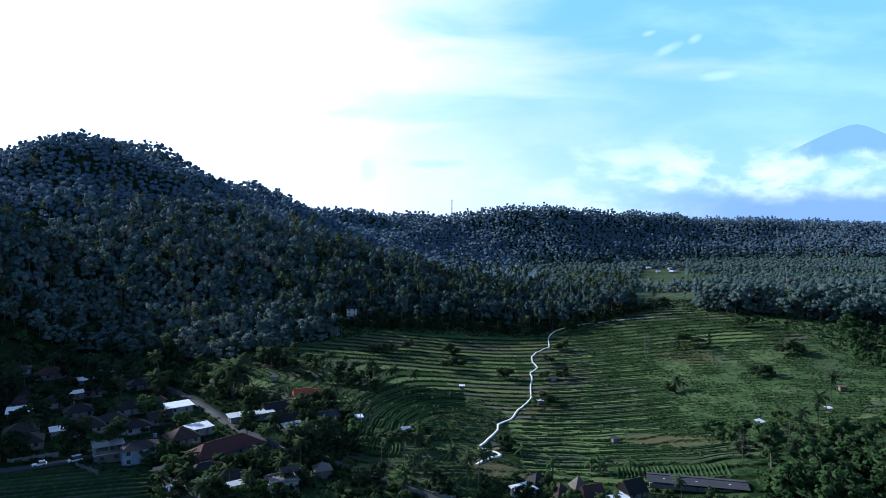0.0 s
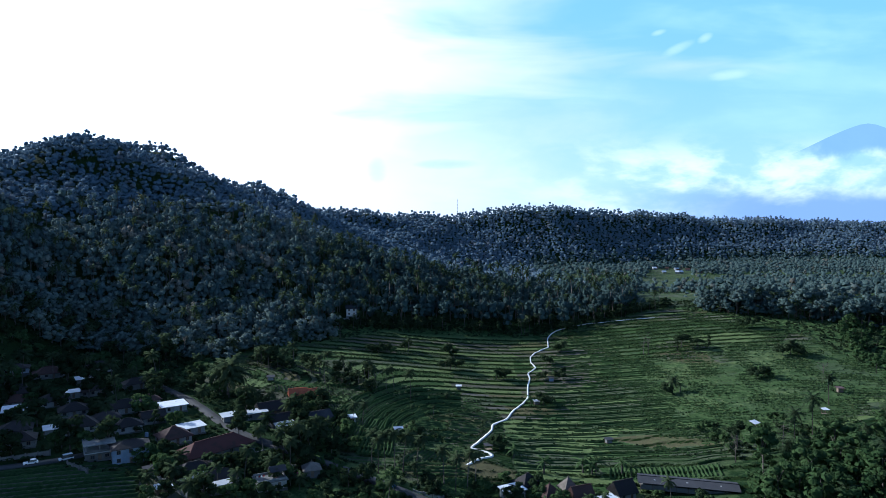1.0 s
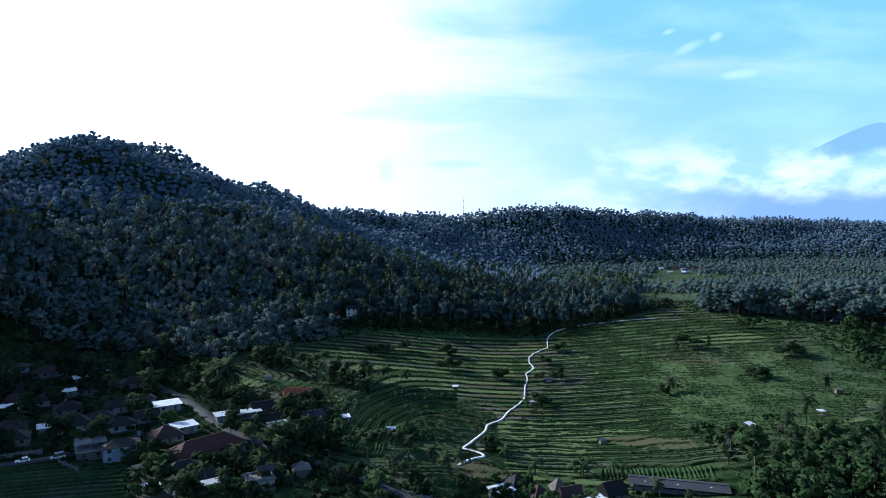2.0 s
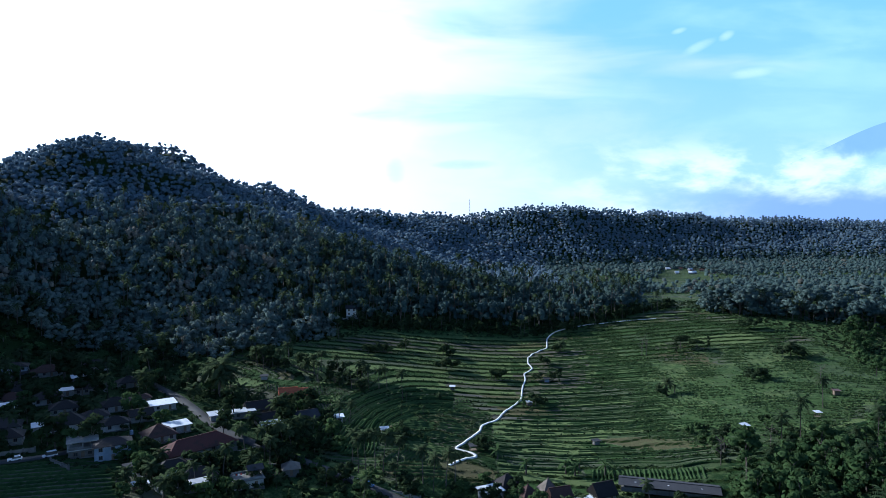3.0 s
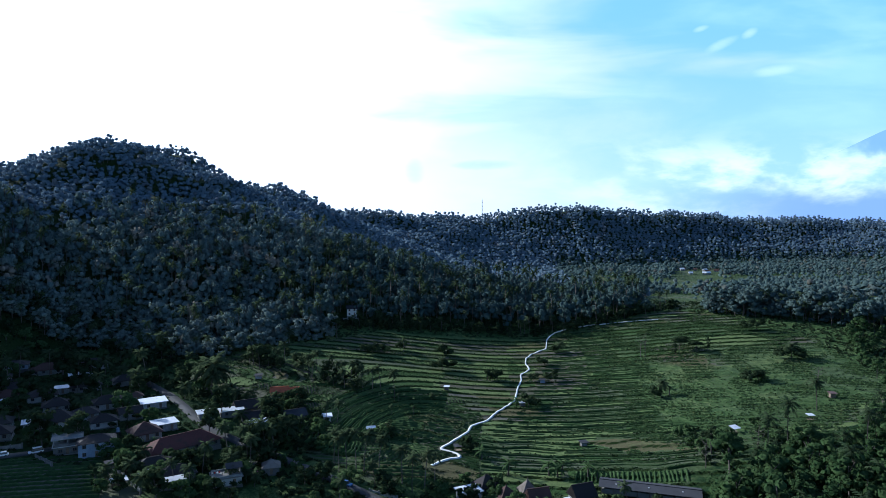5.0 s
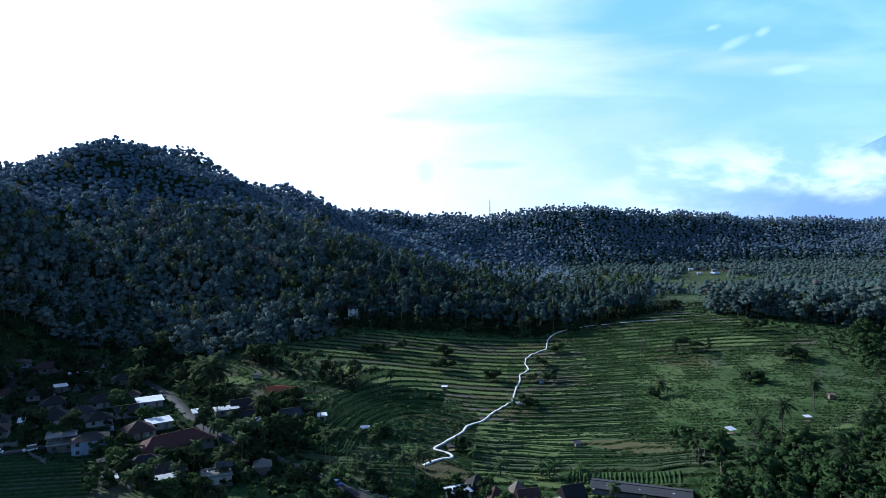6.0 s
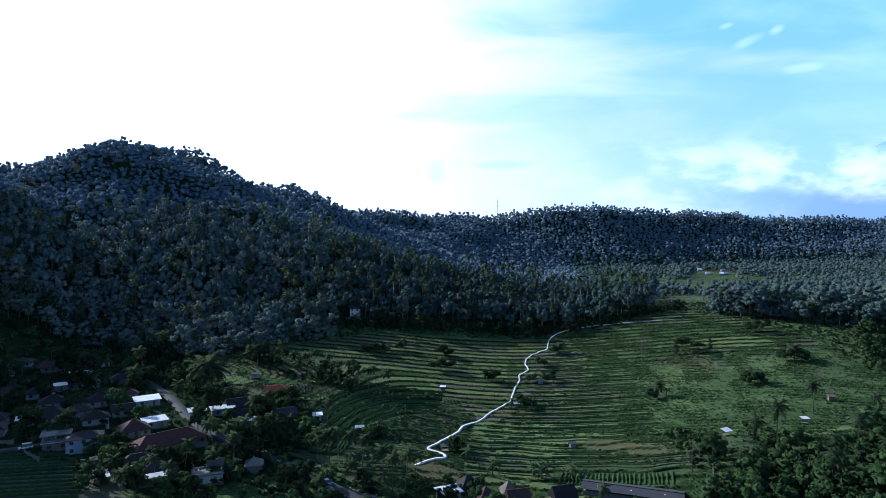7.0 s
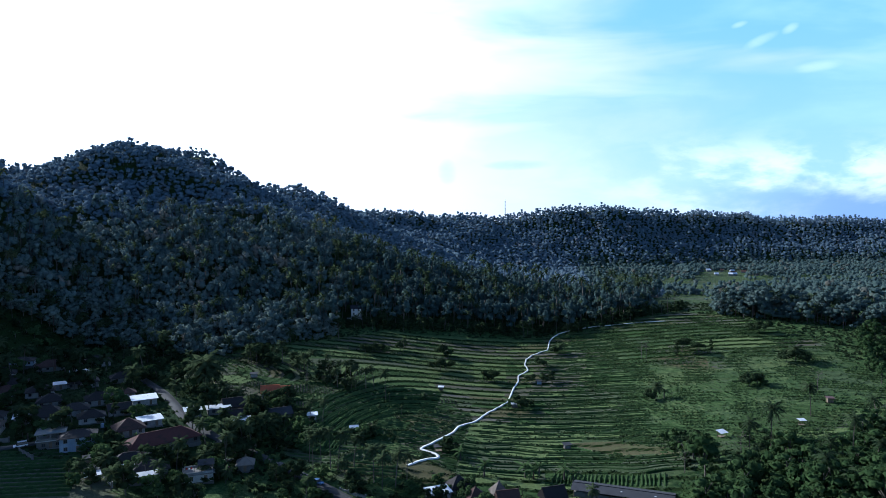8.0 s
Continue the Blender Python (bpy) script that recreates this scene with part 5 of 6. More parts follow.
# ---- trees that stand by themselves ----
VT = "trees in the village and fields"
near_arrays = [broad_tree(201, 9, 7.5, 11, 340, 0.80, 5, 6, 0.22), broad_tree(202, 11, 8, 12, 350, 0.82, 6, 6, 0.25), broad_tree(203, 6.5, 7, 10, 300, 0.74, 4, 6, 0.2), broad_tree(204, 14, 9, 11, 320, 0.78, 7, 6, 0.55),
               palm_tree(205, 12, 18, 4.2, 14, 6), palm_tree(206, 15, 18, 4.4, 14, 6), palm_tree(207, 6, 20, 4.6, 14, 6), broad_tree(208, 3.2, 4.4, 7, 170, 0.55, 3, 5, 0.25), palm_tree(209, 2.2, 9, 2.6, 0, 6)]
light_arrays = [broad_tree(301, 9, 7.5, 10, 190, 0.9, 3, 4, 0.22), broad_tree(302, 11, 8, 11, 200, 0.9, 3, 4, 0.25), broad_tree(303, 6.5, 7, 9, 180, 0.85, 2, 4, 0.2), broad_tree(304, 14, 9, 10, 190, 0.9, 5, 5, 0.5),
                palm_tree(305, 12, 15, 4.2, 8, 5), palm_tree(306, 15, 15, 4.4, 8, 5), palm_tree(307, 6, 16, 4.6, 8, 5), broad_tree(308, 3.2, 4.4, 6, 90, 0.75, 1, 4, 0.2), palm_tree(309, 2.2, 9, 2.6, 0, 5)]
near_models = [
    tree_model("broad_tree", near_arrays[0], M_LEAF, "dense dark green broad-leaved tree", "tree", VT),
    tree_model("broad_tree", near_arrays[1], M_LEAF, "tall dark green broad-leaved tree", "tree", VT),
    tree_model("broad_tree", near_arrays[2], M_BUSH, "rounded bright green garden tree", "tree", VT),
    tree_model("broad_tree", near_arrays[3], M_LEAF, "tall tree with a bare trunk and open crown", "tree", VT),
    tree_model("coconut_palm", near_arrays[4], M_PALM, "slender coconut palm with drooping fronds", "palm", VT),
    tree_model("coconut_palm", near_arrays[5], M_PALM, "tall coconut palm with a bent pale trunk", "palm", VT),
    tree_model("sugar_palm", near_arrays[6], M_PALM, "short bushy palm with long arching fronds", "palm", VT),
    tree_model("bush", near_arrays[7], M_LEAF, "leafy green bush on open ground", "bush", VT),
    tree_model("banana_plant", near_arrays[8], M_BUSH, "banana plant with broad leaves", "plant", VT),
    tree_model("conifer", broad_tree(210, 10, 3.4, 14, 340, 0.7, 2, 6, 0.12), M_LEAF, "narrow dark cypress tree", "tree", VT),
    tree_model("acacia_tree", broad_tree(211, 15, 17, 13, 560, 1.25, 9, 7, 0.66, 0.4), M_LEAF, "wide flat-topped tree with spreading limbs", "tree", VT),
]
grove = Grove(near_models)
rng = np.random.default_rng(17)


def fill(count, inside, weights, lo=0.75, hi=1.2, extra=0.0, box=(-250, 250, 180, 520), gap=3.0, stuff=""):
    """Plants up to count trees where inside(x, y) holds and nothing else stands."""
    made, tries, kinds, spots, rows = 0, 0, list(weights), [], []
    chance = np.array([weights[k] for k in kinds], float)
    while made < count and tries < count * 60:
        tries += 1
        x, y = rng.uniform(box[0], box[1]), rng.uniform(box[2], box[3])
        if not inside(x, y) or not free(x, y, extra) or any((x - a) ** 2 + (y - b) ** 2 < gap * gap for a, b in spots):
            continue
        kind, size = int(rng.choice(kinds, p=chance / chance.sum())), rng.uniform(lo, hi)
        if stuff:
            rows.append((x, y, drop(x, y) - 0.15, size, kind, rng.uniform(0.0, 0.42) if box[0] in (100, 190) else rng.uniform(0.1, 0.78)))
        else:
            grove.put(kind, x, y, size, rng.uniform(0, 360))
        spots.append((x, y))
        made += 1
    if stuff:
        wood("woodland", rows, light_arrays, stuff, "trees", leaf=M_BUSH if box[0] in (100, 190) else M_LEAF if box[2] < 290 or box[0] == -66 else M_LEAF_WOOD_HAZED if box[0] < 0 else M_LEAF_PLAIN, palms=(4, 5, 6, 8))


def by_hall(x, y):
    """Ground round the long hall, kept free of trees for the camera's view."""
    u, v = (x + 77) * 0.643 + (y - 224) * 0.766, (y - 224) * 0.643 - (x + 77) * 0.766
    return abs(u) < 14 and -12 < v < 6.5


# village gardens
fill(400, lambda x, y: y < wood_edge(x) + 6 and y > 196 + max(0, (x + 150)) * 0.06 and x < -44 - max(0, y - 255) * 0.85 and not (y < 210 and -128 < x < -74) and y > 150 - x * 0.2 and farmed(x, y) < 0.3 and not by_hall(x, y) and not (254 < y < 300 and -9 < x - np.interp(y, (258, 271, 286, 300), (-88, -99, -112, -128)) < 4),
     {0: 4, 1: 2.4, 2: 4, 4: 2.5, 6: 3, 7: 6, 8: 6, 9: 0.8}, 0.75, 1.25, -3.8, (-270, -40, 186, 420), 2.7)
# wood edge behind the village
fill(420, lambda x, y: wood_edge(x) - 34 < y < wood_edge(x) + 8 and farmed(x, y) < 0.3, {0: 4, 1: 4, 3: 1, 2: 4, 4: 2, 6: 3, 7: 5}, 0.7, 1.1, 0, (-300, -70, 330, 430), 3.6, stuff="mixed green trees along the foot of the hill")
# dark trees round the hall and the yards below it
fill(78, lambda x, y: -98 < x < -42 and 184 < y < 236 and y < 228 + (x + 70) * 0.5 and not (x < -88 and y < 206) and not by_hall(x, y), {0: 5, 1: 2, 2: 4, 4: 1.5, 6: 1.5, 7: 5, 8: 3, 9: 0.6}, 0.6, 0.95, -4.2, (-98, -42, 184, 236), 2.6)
# trees between the houses and the fields
fill(52, lambda x, y: -66 < x < -28 and 238 < y < 296 and y < 300 - (x + 60) * 0.9, {0: 4, 1: 3, 2: 5, 4: 1.5, 6: 1, 7: 4, 8: 2}, 0.6, 1.0, -1.0, (-66, -28, 230, 300), 3.2)
fill(40, lambda x, y: -48 < x < 8 and 196 < y < 232 and y < 214 - x * 0.25, {0: 3, 2: 5, 4: 2, 7: 5, 8: 3}, 0.5, 0.9, -0.5, (-48, 8, 196, 232), 3.4)
# hedge of trees along the left fields
fill(60, lambda x, y: farmed(x, y) > 0.1 and abs(y - (352 + (x + 70) * -0.35)) < 12, {0: 3, 1: 2, 4: 3, 6: 2, 7: 4}, 0.6, 1.0, 0, (-108, -34, 318, 380), 3.6)
# foot of the field by the long shed
fill(60, lambda x, y: 12 < x < 76 and 204 < y < 226, {2: 3, 7: 6, 8: 2, 0: 2, 4: 0.5}, 0.45, 0.8, -2.2, (12, 76, 204, 226), 2.6)
fill(40, lambda x, y: 12 < x < 110 and 192 < y < 212 - (x > 70) * (x - 70) * 0.12, {0: 4, 2: 4, 4: 1, 6: 1, 7: 4, 8: 2}, 0.55, 0.95, -0.5, (8, 112, 188, 216), 3.6)
# dark grove at the near right
fill(260, lambda x, y: x > 104 + (y - 200) * 0.10 and y < 230 + (x - 104) * 0.38 and y > 150 and not (abs(x - 160) < 14 and y > 244), {0: 5, 1: 5, 3: 0.6, 2: 5, 4: 1.4, 6: 2, 7: 3, 8: 1.5}, 0.85, 1.3, 0, (100, 235, 165, 300), 3.6, stuff="dense dark grove of trees and palms")
fill(40, lambda x, y: 112 < x < 150 and 240 < y < 280 and not (abs(x - 132) < 9 and y > 250), {2: 4, 7: 8, 8: 2, 0: 1}, 0.45, 0.8, 0, (110, 150, 238, 282), 3.6)
# right-hand slope
fill(150, lambda x, y: x > 214 + (y - 300) * 0.34 and y > 270, {0: 3, 1: 4, 3: 3, 2: 4, 4: 1, 7: 6}, 0.6, 1.0, 0, (190, 300, 290, 440), 3.8, stuff="mixed trees and scrub on the side slope")
# tall trees across the head of the valley
fill(190, lambda x, y: abs(y - (487 - max(0, x - 185) * 0.55)) < 16 and x > 192 and not lane(x, y), {0: 2, 1: 5, 3: 6, 4: 1, 7: 2}, 0.85, 1.35, 0, (178, 320, 390, 512), 3.8, stuff="row of tall pale-trunked trees across the valley head")
# foot of the hill wood: low growth
fill(190, lambda x, y: 0 < wood_edge(x) - y < 11, {7: 6, 2: 4, 4: 1.2, 6: 1, 0: 1}, 0.6, 1.0, 0, (-66, 176, 438, 506), 3.2, stuff="low bushes along the foot of the hill wood")

# palms and bushes that stand out on the fields
for k, x, y, size in ((5, -14, 323, 0.95), (4, -24, 340, 0.95), (4, -28, 338, 0.9), (4, -33, 336, 0.95), (4, -38, 343, 0.9), (5, -17, 226, 0.85), (5, -13.5, 226, 0.9), (4, -10.5, 225, 1.05), (5, -19, 223, 0.8), (4, -6, 230, 0.9),
                      (5, -22, 228, 0.8), (4, 12, 217, 1.0), (5, 8, 214, 0.8), (4, 4, 219, 0.95), (4, 15, 222, 0.8), (4, 174, 286, 1.05), (3, -66, 417, 1.0), (10, 150, 402, 0.62), (10, 158, 396, 0.5), (9, 146, 397, 0.8), (9, 165, 397, 0.8)):
    grove.put(k, x, y, size * {6: 1.25, 7: 1.7, 8: 1.4}.get(k, 1.0), rng.uniform(0, 360))
for k, x, y, size in ((7, -43, 398, 1.0), (7, -39, 399, 1.1), (7, -34, 401, 1.0), (2, -30, 402, 0.6), (7, -23, 411, 1.0), (4, -21, 409, 0.6), (7, 3, 412, 1.1), (6, 5, 413, 0.7), (7, 8, 411, 0.9), (6, 6, 386, 0.75), (7, 9, 387, 1.2), (7, 3, 386, 1.0),
                      (7, 35, 376, 1.2), (7, 38, 377, 1.0), (8, 33, 376, 1.0), (6, 79, 422, 0.75), (7, 76, 422, 1.0), (7, 66, 401, 1.0), (8, 68, 402, 1.2), (7, 70, 374, 1.1), (7, 60, 376, 0.8)):
    grove.put(k, x, y, size * {6: 1.25, 7: 1.7, 8: 1.4}.get(k, 1.0), rng.uniform(0, 360))
for k, x, y, size in ((6, 121, 333, 0.85), (7, 118, 332, 1.0), (8, 125, 333, 1.2), (7, 167, 338, 1.2), (7, 171, 339, 1.1), (2, 173, 337, 0.6), (7, 198, 373, 1.2), (6, 203, 374, 0.9), (7, 206, 371, 1.1), (2, 209, 375, 0.8), (7, 205, 426, 1.3), (7, 200, 427, 1.1),
                      (2, -10, 260, 0.9), (0, -7.5, 263, 0.75), (7, -12, 257, 1.0), (7, 54, 331, 1.2), (8, 48, 335, 1.2), (7, 57, 337, 0.9), (7, 26, 258, 1.0), (7, 24, 261, 0.8), (6, -98, 297, 1.75), (6, -93, 299, 1.3), (6, -102, 301, 1.4), (6, -96, 293, 1.2), (4, -12, 322, 0.35)):
    grove.put(k, x, y, size * {6: 1.25, 7: 1.7, 8: 1.4}.get(k, 1.0), rng.uniform(0, 360))
for k, x, y, size in ((8, 41, 238, 1.4), (8, 56, 240, 1.4), (8, 59, 238, 1.2), (8, 61, 241, 1.3), (8, 70, 238, 1.3), (8, 73, 236, 1.2), (8, 31, 251, 1.2), (4, 3, 240, 0.45), (4, -12, 299, 0.4), (4, -2, 302, 0.35), (6, 4, 334, 0.4), (3, 118, 250, 0.8)):
    grove.put(k, x, y, size * {6: 1.25, 7: 1.7, 8: 1.4}.get(k, 1.0), rng.uniform(0, 360))


def bare_tree(x, y, high, seed, label):
    """A leafless pale tree: trunk and branching limbs."""
    r = np.random.default_rng(seed)
    pieces = [tube([(0, 0, -0.5), (0.1, 0.1, high * 0.5), (0.2, -0.1, high)], (0.2, 0.13, 0.03), 6)]
    for k in range(16):
        z0 = high * r.uniform(0.35, 0.9)
        t, ln = r.uniform(0, 6.28), high * r.uniform(0.15, 0.35)
        q = np.array((np.cos(t) * ln, np.sin(t) * ln, z0 + ln * r.uniform(0.4, 1.0)))
        pieces.append(tube([(0.1, 0, z0), q * (0.5, 0.5, 0) + (0, 0, (z0 + q[2]) / 2 - 0.1), q], (0.08, 0.05, 0.015), 4))
        for j in range(3):
            e = q + r.normal(0, 0.6, 3) + (0, 0, 0.5)
            pieces.append(tube([q * 0.9 + (0, 0, 0.1 * z0), e], (0.03, 0.01), 3))
    top = new("bare_tree")
    top.matrix_world = pose(x, y, drop(x, y))
    v, f = join(pieces)
    mesh_object("trunk", v, f, M_BARK, top)
    return tagged(top, label, "tree", "bare trees")


bare_tree(112, 238, 11, 1, "leafless pale tree over shrubs")
bare_tree(126, 400, 11, 2, "leafless pale tree on a terrace")
bare_tree(128.5, 399, 10, 3, "leafless pale tree on a terrace")
bare_tree(192, 322, 10, 4, "leafless pale tree beside the old hut")
bare_tree(133, 245, 9, 5, "leafless pale tree among palms")

# ---- the far volcano ----
def mountain():
    """A cone far beyond the ridge, glowing haze blue, its foot faded out as in cloud."""
    mat, n = material("glowing_distant_slope")
    pos = n.node("ShaderNodeNewGeometry").outputs["Position"]
    z = n.node("ShaderNodeSeparateXYZ", {0: pos}).outputs[2]
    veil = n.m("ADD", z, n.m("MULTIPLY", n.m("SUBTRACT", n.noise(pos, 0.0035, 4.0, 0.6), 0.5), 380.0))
    # distance haze is put in as blue emission; the slope is no lamp
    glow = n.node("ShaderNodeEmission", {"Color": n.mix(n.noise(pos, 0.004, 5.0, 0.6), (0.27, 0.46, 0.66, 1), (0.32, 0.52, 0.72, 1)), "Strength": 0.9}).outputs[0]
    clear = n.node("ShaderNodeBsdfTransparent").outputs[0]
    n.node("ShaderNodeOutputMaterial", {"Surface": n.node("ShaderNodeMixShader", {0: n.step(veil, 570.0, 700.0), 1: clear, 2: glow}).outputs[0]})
    rr, tt = np.meshgrid(np.linspace(0, 2300, 40), np.linspace(0, 6.2832, 97))
    # placed, and squashed almost flat in depth, to fit the camera's view
    x, y = 3095 + rr * np.cos(tt), 4850 + 0.02 * rr * np.sin(tt)
    fold = 1 + 0.03 * np.sin(np.cos(tt) * 9 + rr * 0.004) + 0.015 * np.sin(np.cos(tt) * 23 + rr * 0.012)
    z = 850 - 850 * (np.hypot(rr * fold, 130) / 1900 - 0.068) ** 0.9
    i = np.arange(97 * 40).reshape(97, 40)
    q = np.stack([i[:-1, :-1], i[:-1, 1:], i[1:, 1:], i[1:, :-1]], -1).reshape(-1, 4)
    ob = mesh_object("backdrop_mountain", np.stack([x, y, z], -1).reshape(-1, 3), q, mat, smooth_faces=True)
    ob.visible_shadow = False
    return tagged(ob, "glowing pale blue backdrop of a volcano cone in the far distance", "mountain", kind="structure")


mountain()

# ---- crops in rows and grass on the bunds ----
def long_rows(x, y):
    """1 on the eastern fields above the path, planted in long level rows."""
    near = np.interp(y, (238, 262, 290, 310, 335, 360, 400, 430, 465), (30, 28, 33, 42, 52, 58, 66, 78, 100))
    return smooth(x, near, near + 1) * smooth(-x, -118 - 8 * wave(x, y, 38, 81), -116 - 8 * wave(x, y, 38, 81)) * smooth(y, 238, 240) * smooth(-y, -458, -456) * ~shed_bed(x, y) * (np.hypot((x - 95) / 19, (y - 268 + 0.45 * (x - 95)) / 8) > 1)


def level_rows(rng):
    """Long ridges of low plants across the slope, two to a terrace, broken here and there."""
    V, Fc, T, base = [], [], [], 0
    x = np.arange(26, 132, 1.2)
    ys = np.arange(230, 480, 1.0)
    climb = np.maximum.accumulate(rung(*np.meshgrid(x, ys))[1], axis=0)
    for r, want in enumerate(np.arange(math.floor(climb.min()), climb.max(), RISE / 2)):
        edge_row = r % 2 == 0
        y = np.array([np.interp(want + (0.0 if edge_row else 0.02), climb[:, k], ys) for k in range(len(x))])
        gap = (np.abs((x + 0.16 * (y - 270)) % 25 - 12) < 0.6) & (hashed(r, 5.0) < 0.6)
        ok = (long_rows(x, y) > 0.5) & (farmed(x, y) > 0.5) & off_path(x, y) & ~gap & (rng.uniform(size=x.shape) > 0.04)
        if ok.sum() < 2:
            continue
        grown = (1.0 if edge_row else 0.75) * rng.uniform(0.7, 1.25, x.shape)
        wide, high = (0.42 + 0.30 * hashed(r, 2.0)) * grown, (0.45 + 0.35 * hashed(r, 4.0)) * grown
        z = land(x, y)
        rib = np.stack([np.c_[x, y - wide, z - 0.15], np.c_[x, y - 0.4 * wide, z + high], np.c_[x, y + 0.5 * wide, z + high * 0.9], np.c_[x, y + wide, z - 0.15]], 1)
        k = (np.flatnonzero(ok[:-1] & ok[1:]) * 4)[:, None] + base
        V.append(rib.reshape(-1, 3))
        Fc += [k + (q, q + 1, q + 5, q + 4) for q in range(3)]
        bed = np.floor((x + 0.16 * (y - 270)) / 25) + 7 * r
        T.append(np.repeat(np.where(edge_row, 0.16, 0.1 + 0.55 * hashed(bed, 3.0)), 4))
        base += len(x) * 4
    return np.concatenate(V), np.concatenate(Fc), np.concatenate(T)


def ring_rows(rng):
    """Rows of greens along the ring-shaped beds round the knoll, with a taller hedge at each fifth row."""
    V, Fc, T, base = [], [], [], 0
    t = np.linspace(0.0, math.pi / 2, 120)
    for r, out in enumerate(np.arange(57, 112, 2.7)):
        x = 15 - out / 1.8 * np.cos(t) ** 0.8
        y = 255 + out * np.sin(t) ** 0.8
        straight = np.arange(238, 255, 1.2)
        x, y = np.concatenate([np.full(straight.shape, x[0]), x]), np.concatenate([straight, y])
        x = x + 0.5 * wave(x, y, 24, 56)
        ok = (ringed(x, y) > 0.5) & (farmed(x, y) > 0.4) & off_path(x, y) & (rng.uniform(size=x.shape) > 0.04)
        if ok.sum() < 2:
            continue
        hedge = r % 5 == 4
        d = np.stack([np.gradient(x), np.gradient(y)], 1)
        side = unit(np.stack([-d[:, 1], d[:, 0]], 1)) * (0.75 if hedge else 0.5) * rng.uniform(0.75, 1.2, (len(x), 1))
        z, high = land(x, y), (1.0 if hedge else 0.55) * rng.uniform(0.7, 1.25, x.shape)
        p = np.stack([x, y], 1)
        rib = np.stack([np.c_[p - side, z - 0.15], np.c_[p - 0.4 * side, z + high], np.c_[p + 0.4 * side, z + high * 0.9], np.c_[p + side, z - 0.15]], 1)
        k = (np.flatnonzero(ok[:-1] & ok[1:]) * 4)[:, None] + base
        V.append(rib.reshape(-1, 3))
        Fc += [k + (q, q + 1, q + 5, q + 4) for q in range(3)]
        T.append(np.repeat(np.where(hedge, 0.0, 0.35 + 0.45 * hashed(np.floor(r / 5), 3.0)), len(x) * 4))
        base += len(x) * 4
    return np.concatenate(V), np.concatenate(Fc), np.concatenate(T)


def strips(x0, x1, y0, y1, gap, rng):
    """Low ridges of crop plants in rows, plot by plot, following the ground."""
    V, Fc, T, base = [], [], [], 0
    seg = 1.6
    for i, (sx, sy, _) in enumerate(SEEDS):
        if not (x0 < sx < x1 and y0 < sy < y1) or hashed(i, 7.0) * 0.92 > 0.86:
            continue
        cross = hashed(i, 9.0)
        turn = (8 if cross < 0.55 else -12 if cross < 0.7 else 62 if cross < 0.85 else 100) + 10 * (hashed(i, 4.0) - 0.5) - 0.12 * (sx - 40)
        d = np.array((math.cos(radians(turn)), math.sin(radians(turn))))
        n = np.array((-d[1], d[0]))
        bed = 2.0 if cross < 0.7 else 1.1
        A, B = np.meshgrid(np.arange(-32, 32, bed * gap * (0.85 + 0.4 * hashed(i, 2.0))), np.arange(-32, 32, seg))
        px, py = sx + n[0] * A + d[0] * B, sy + n[1] * A + d[1] * B
        bow = 0.003 * B * B
        px, py = px + n[0] * bow, py + n[1] * bow
        which, edge = plots(px, py)
        ok = (which == i) & (edge > 1.1) & (farmed(px, py) > 0.9) & (flat_share(px, py) > 0.6) & (rng.uniform(size=px.shape) > 0.05)
        ok &= ~((px > 100) & (py > 262)) & (long_rows(px, py) < 0.5) & ~shed_bed(px, py) & (np.hypot((px - 95) / 19, (py - 268 + 0.45 * (px - 95)) / 8) > 1) & off_path(px.ravel(), py.ravel()).reshape(px.shape)
        if not ok.any():
            continue
        px, py = px[ok], py[ok]
        wide, high = 0.36 * bed * rng.uniform(0.7, 1.25, len(px)), rng.uniform(0.35, 0.8, len(px)) * (0.7 + 0.6 * hashed(i, 1.0))
        e0, e1 = np.stack([px - d[0] * seg / 2, py - d[1] * seg / 2], 1), np.stack([px + d[0] * seg / 2, py + d[1] * seg / 2], 1)
        z0, z1 = land(e0[:, 0], e0[:, 1]), land(e1[:, 0], e1[:, 1])
        w = n[None] * wide[:, None]
        quad = np.stack([np.c_[e0 - w, z0 - 0.1], np.c_[e0, z0 + high], np.c_[e0 + w, z0 - 0.1], np.c_[e1 - w, z1 - 0.1], np.c_[e1, z1 + high], np.c_[e1 + w, z1 - 0.1]], 1)
        k = np.arange(len(px))[:, None] * 6 + base
        V.append(quad.reshape(-1, 3))
        Fc.append(np.concatenate([k + (0, 3, 4, 1), k + (1, 4, 5, 2)]))
        T.append(np.full(len(px) * 6, 0.25 * hashed(i, 6.0) + (0.55 if hashed(i, 5.0) > 0.62 else 0.0)))
        base += len(px) * 6
    return np.concatenate(V), np.concatenate(Fc), np.concatenate(T)


PATH_SPOTS = np.array([(a, b) for a, b, r in PLACES if r < 1.75 and b > 236])


def off_path(x, y):
    """Whether a place keeps clear of the footpath."""
    d = np.full(len(x), 1e9)
    for a, b in PATH_SPOTS:
        d = np.minimum(d, (x - a) ** 2 + (y - b) ** 2)
    return d > 1.9


rng = np.random.default_rng(31)
v, f, t = strips(-70, 135, 196, 352, 1.35, rng)
tagged(mesh_object("crop_rows", v, f, M_BUSH, tint=t), "rows of green vegetable crops on garden plots", "crops", kind="stuff")


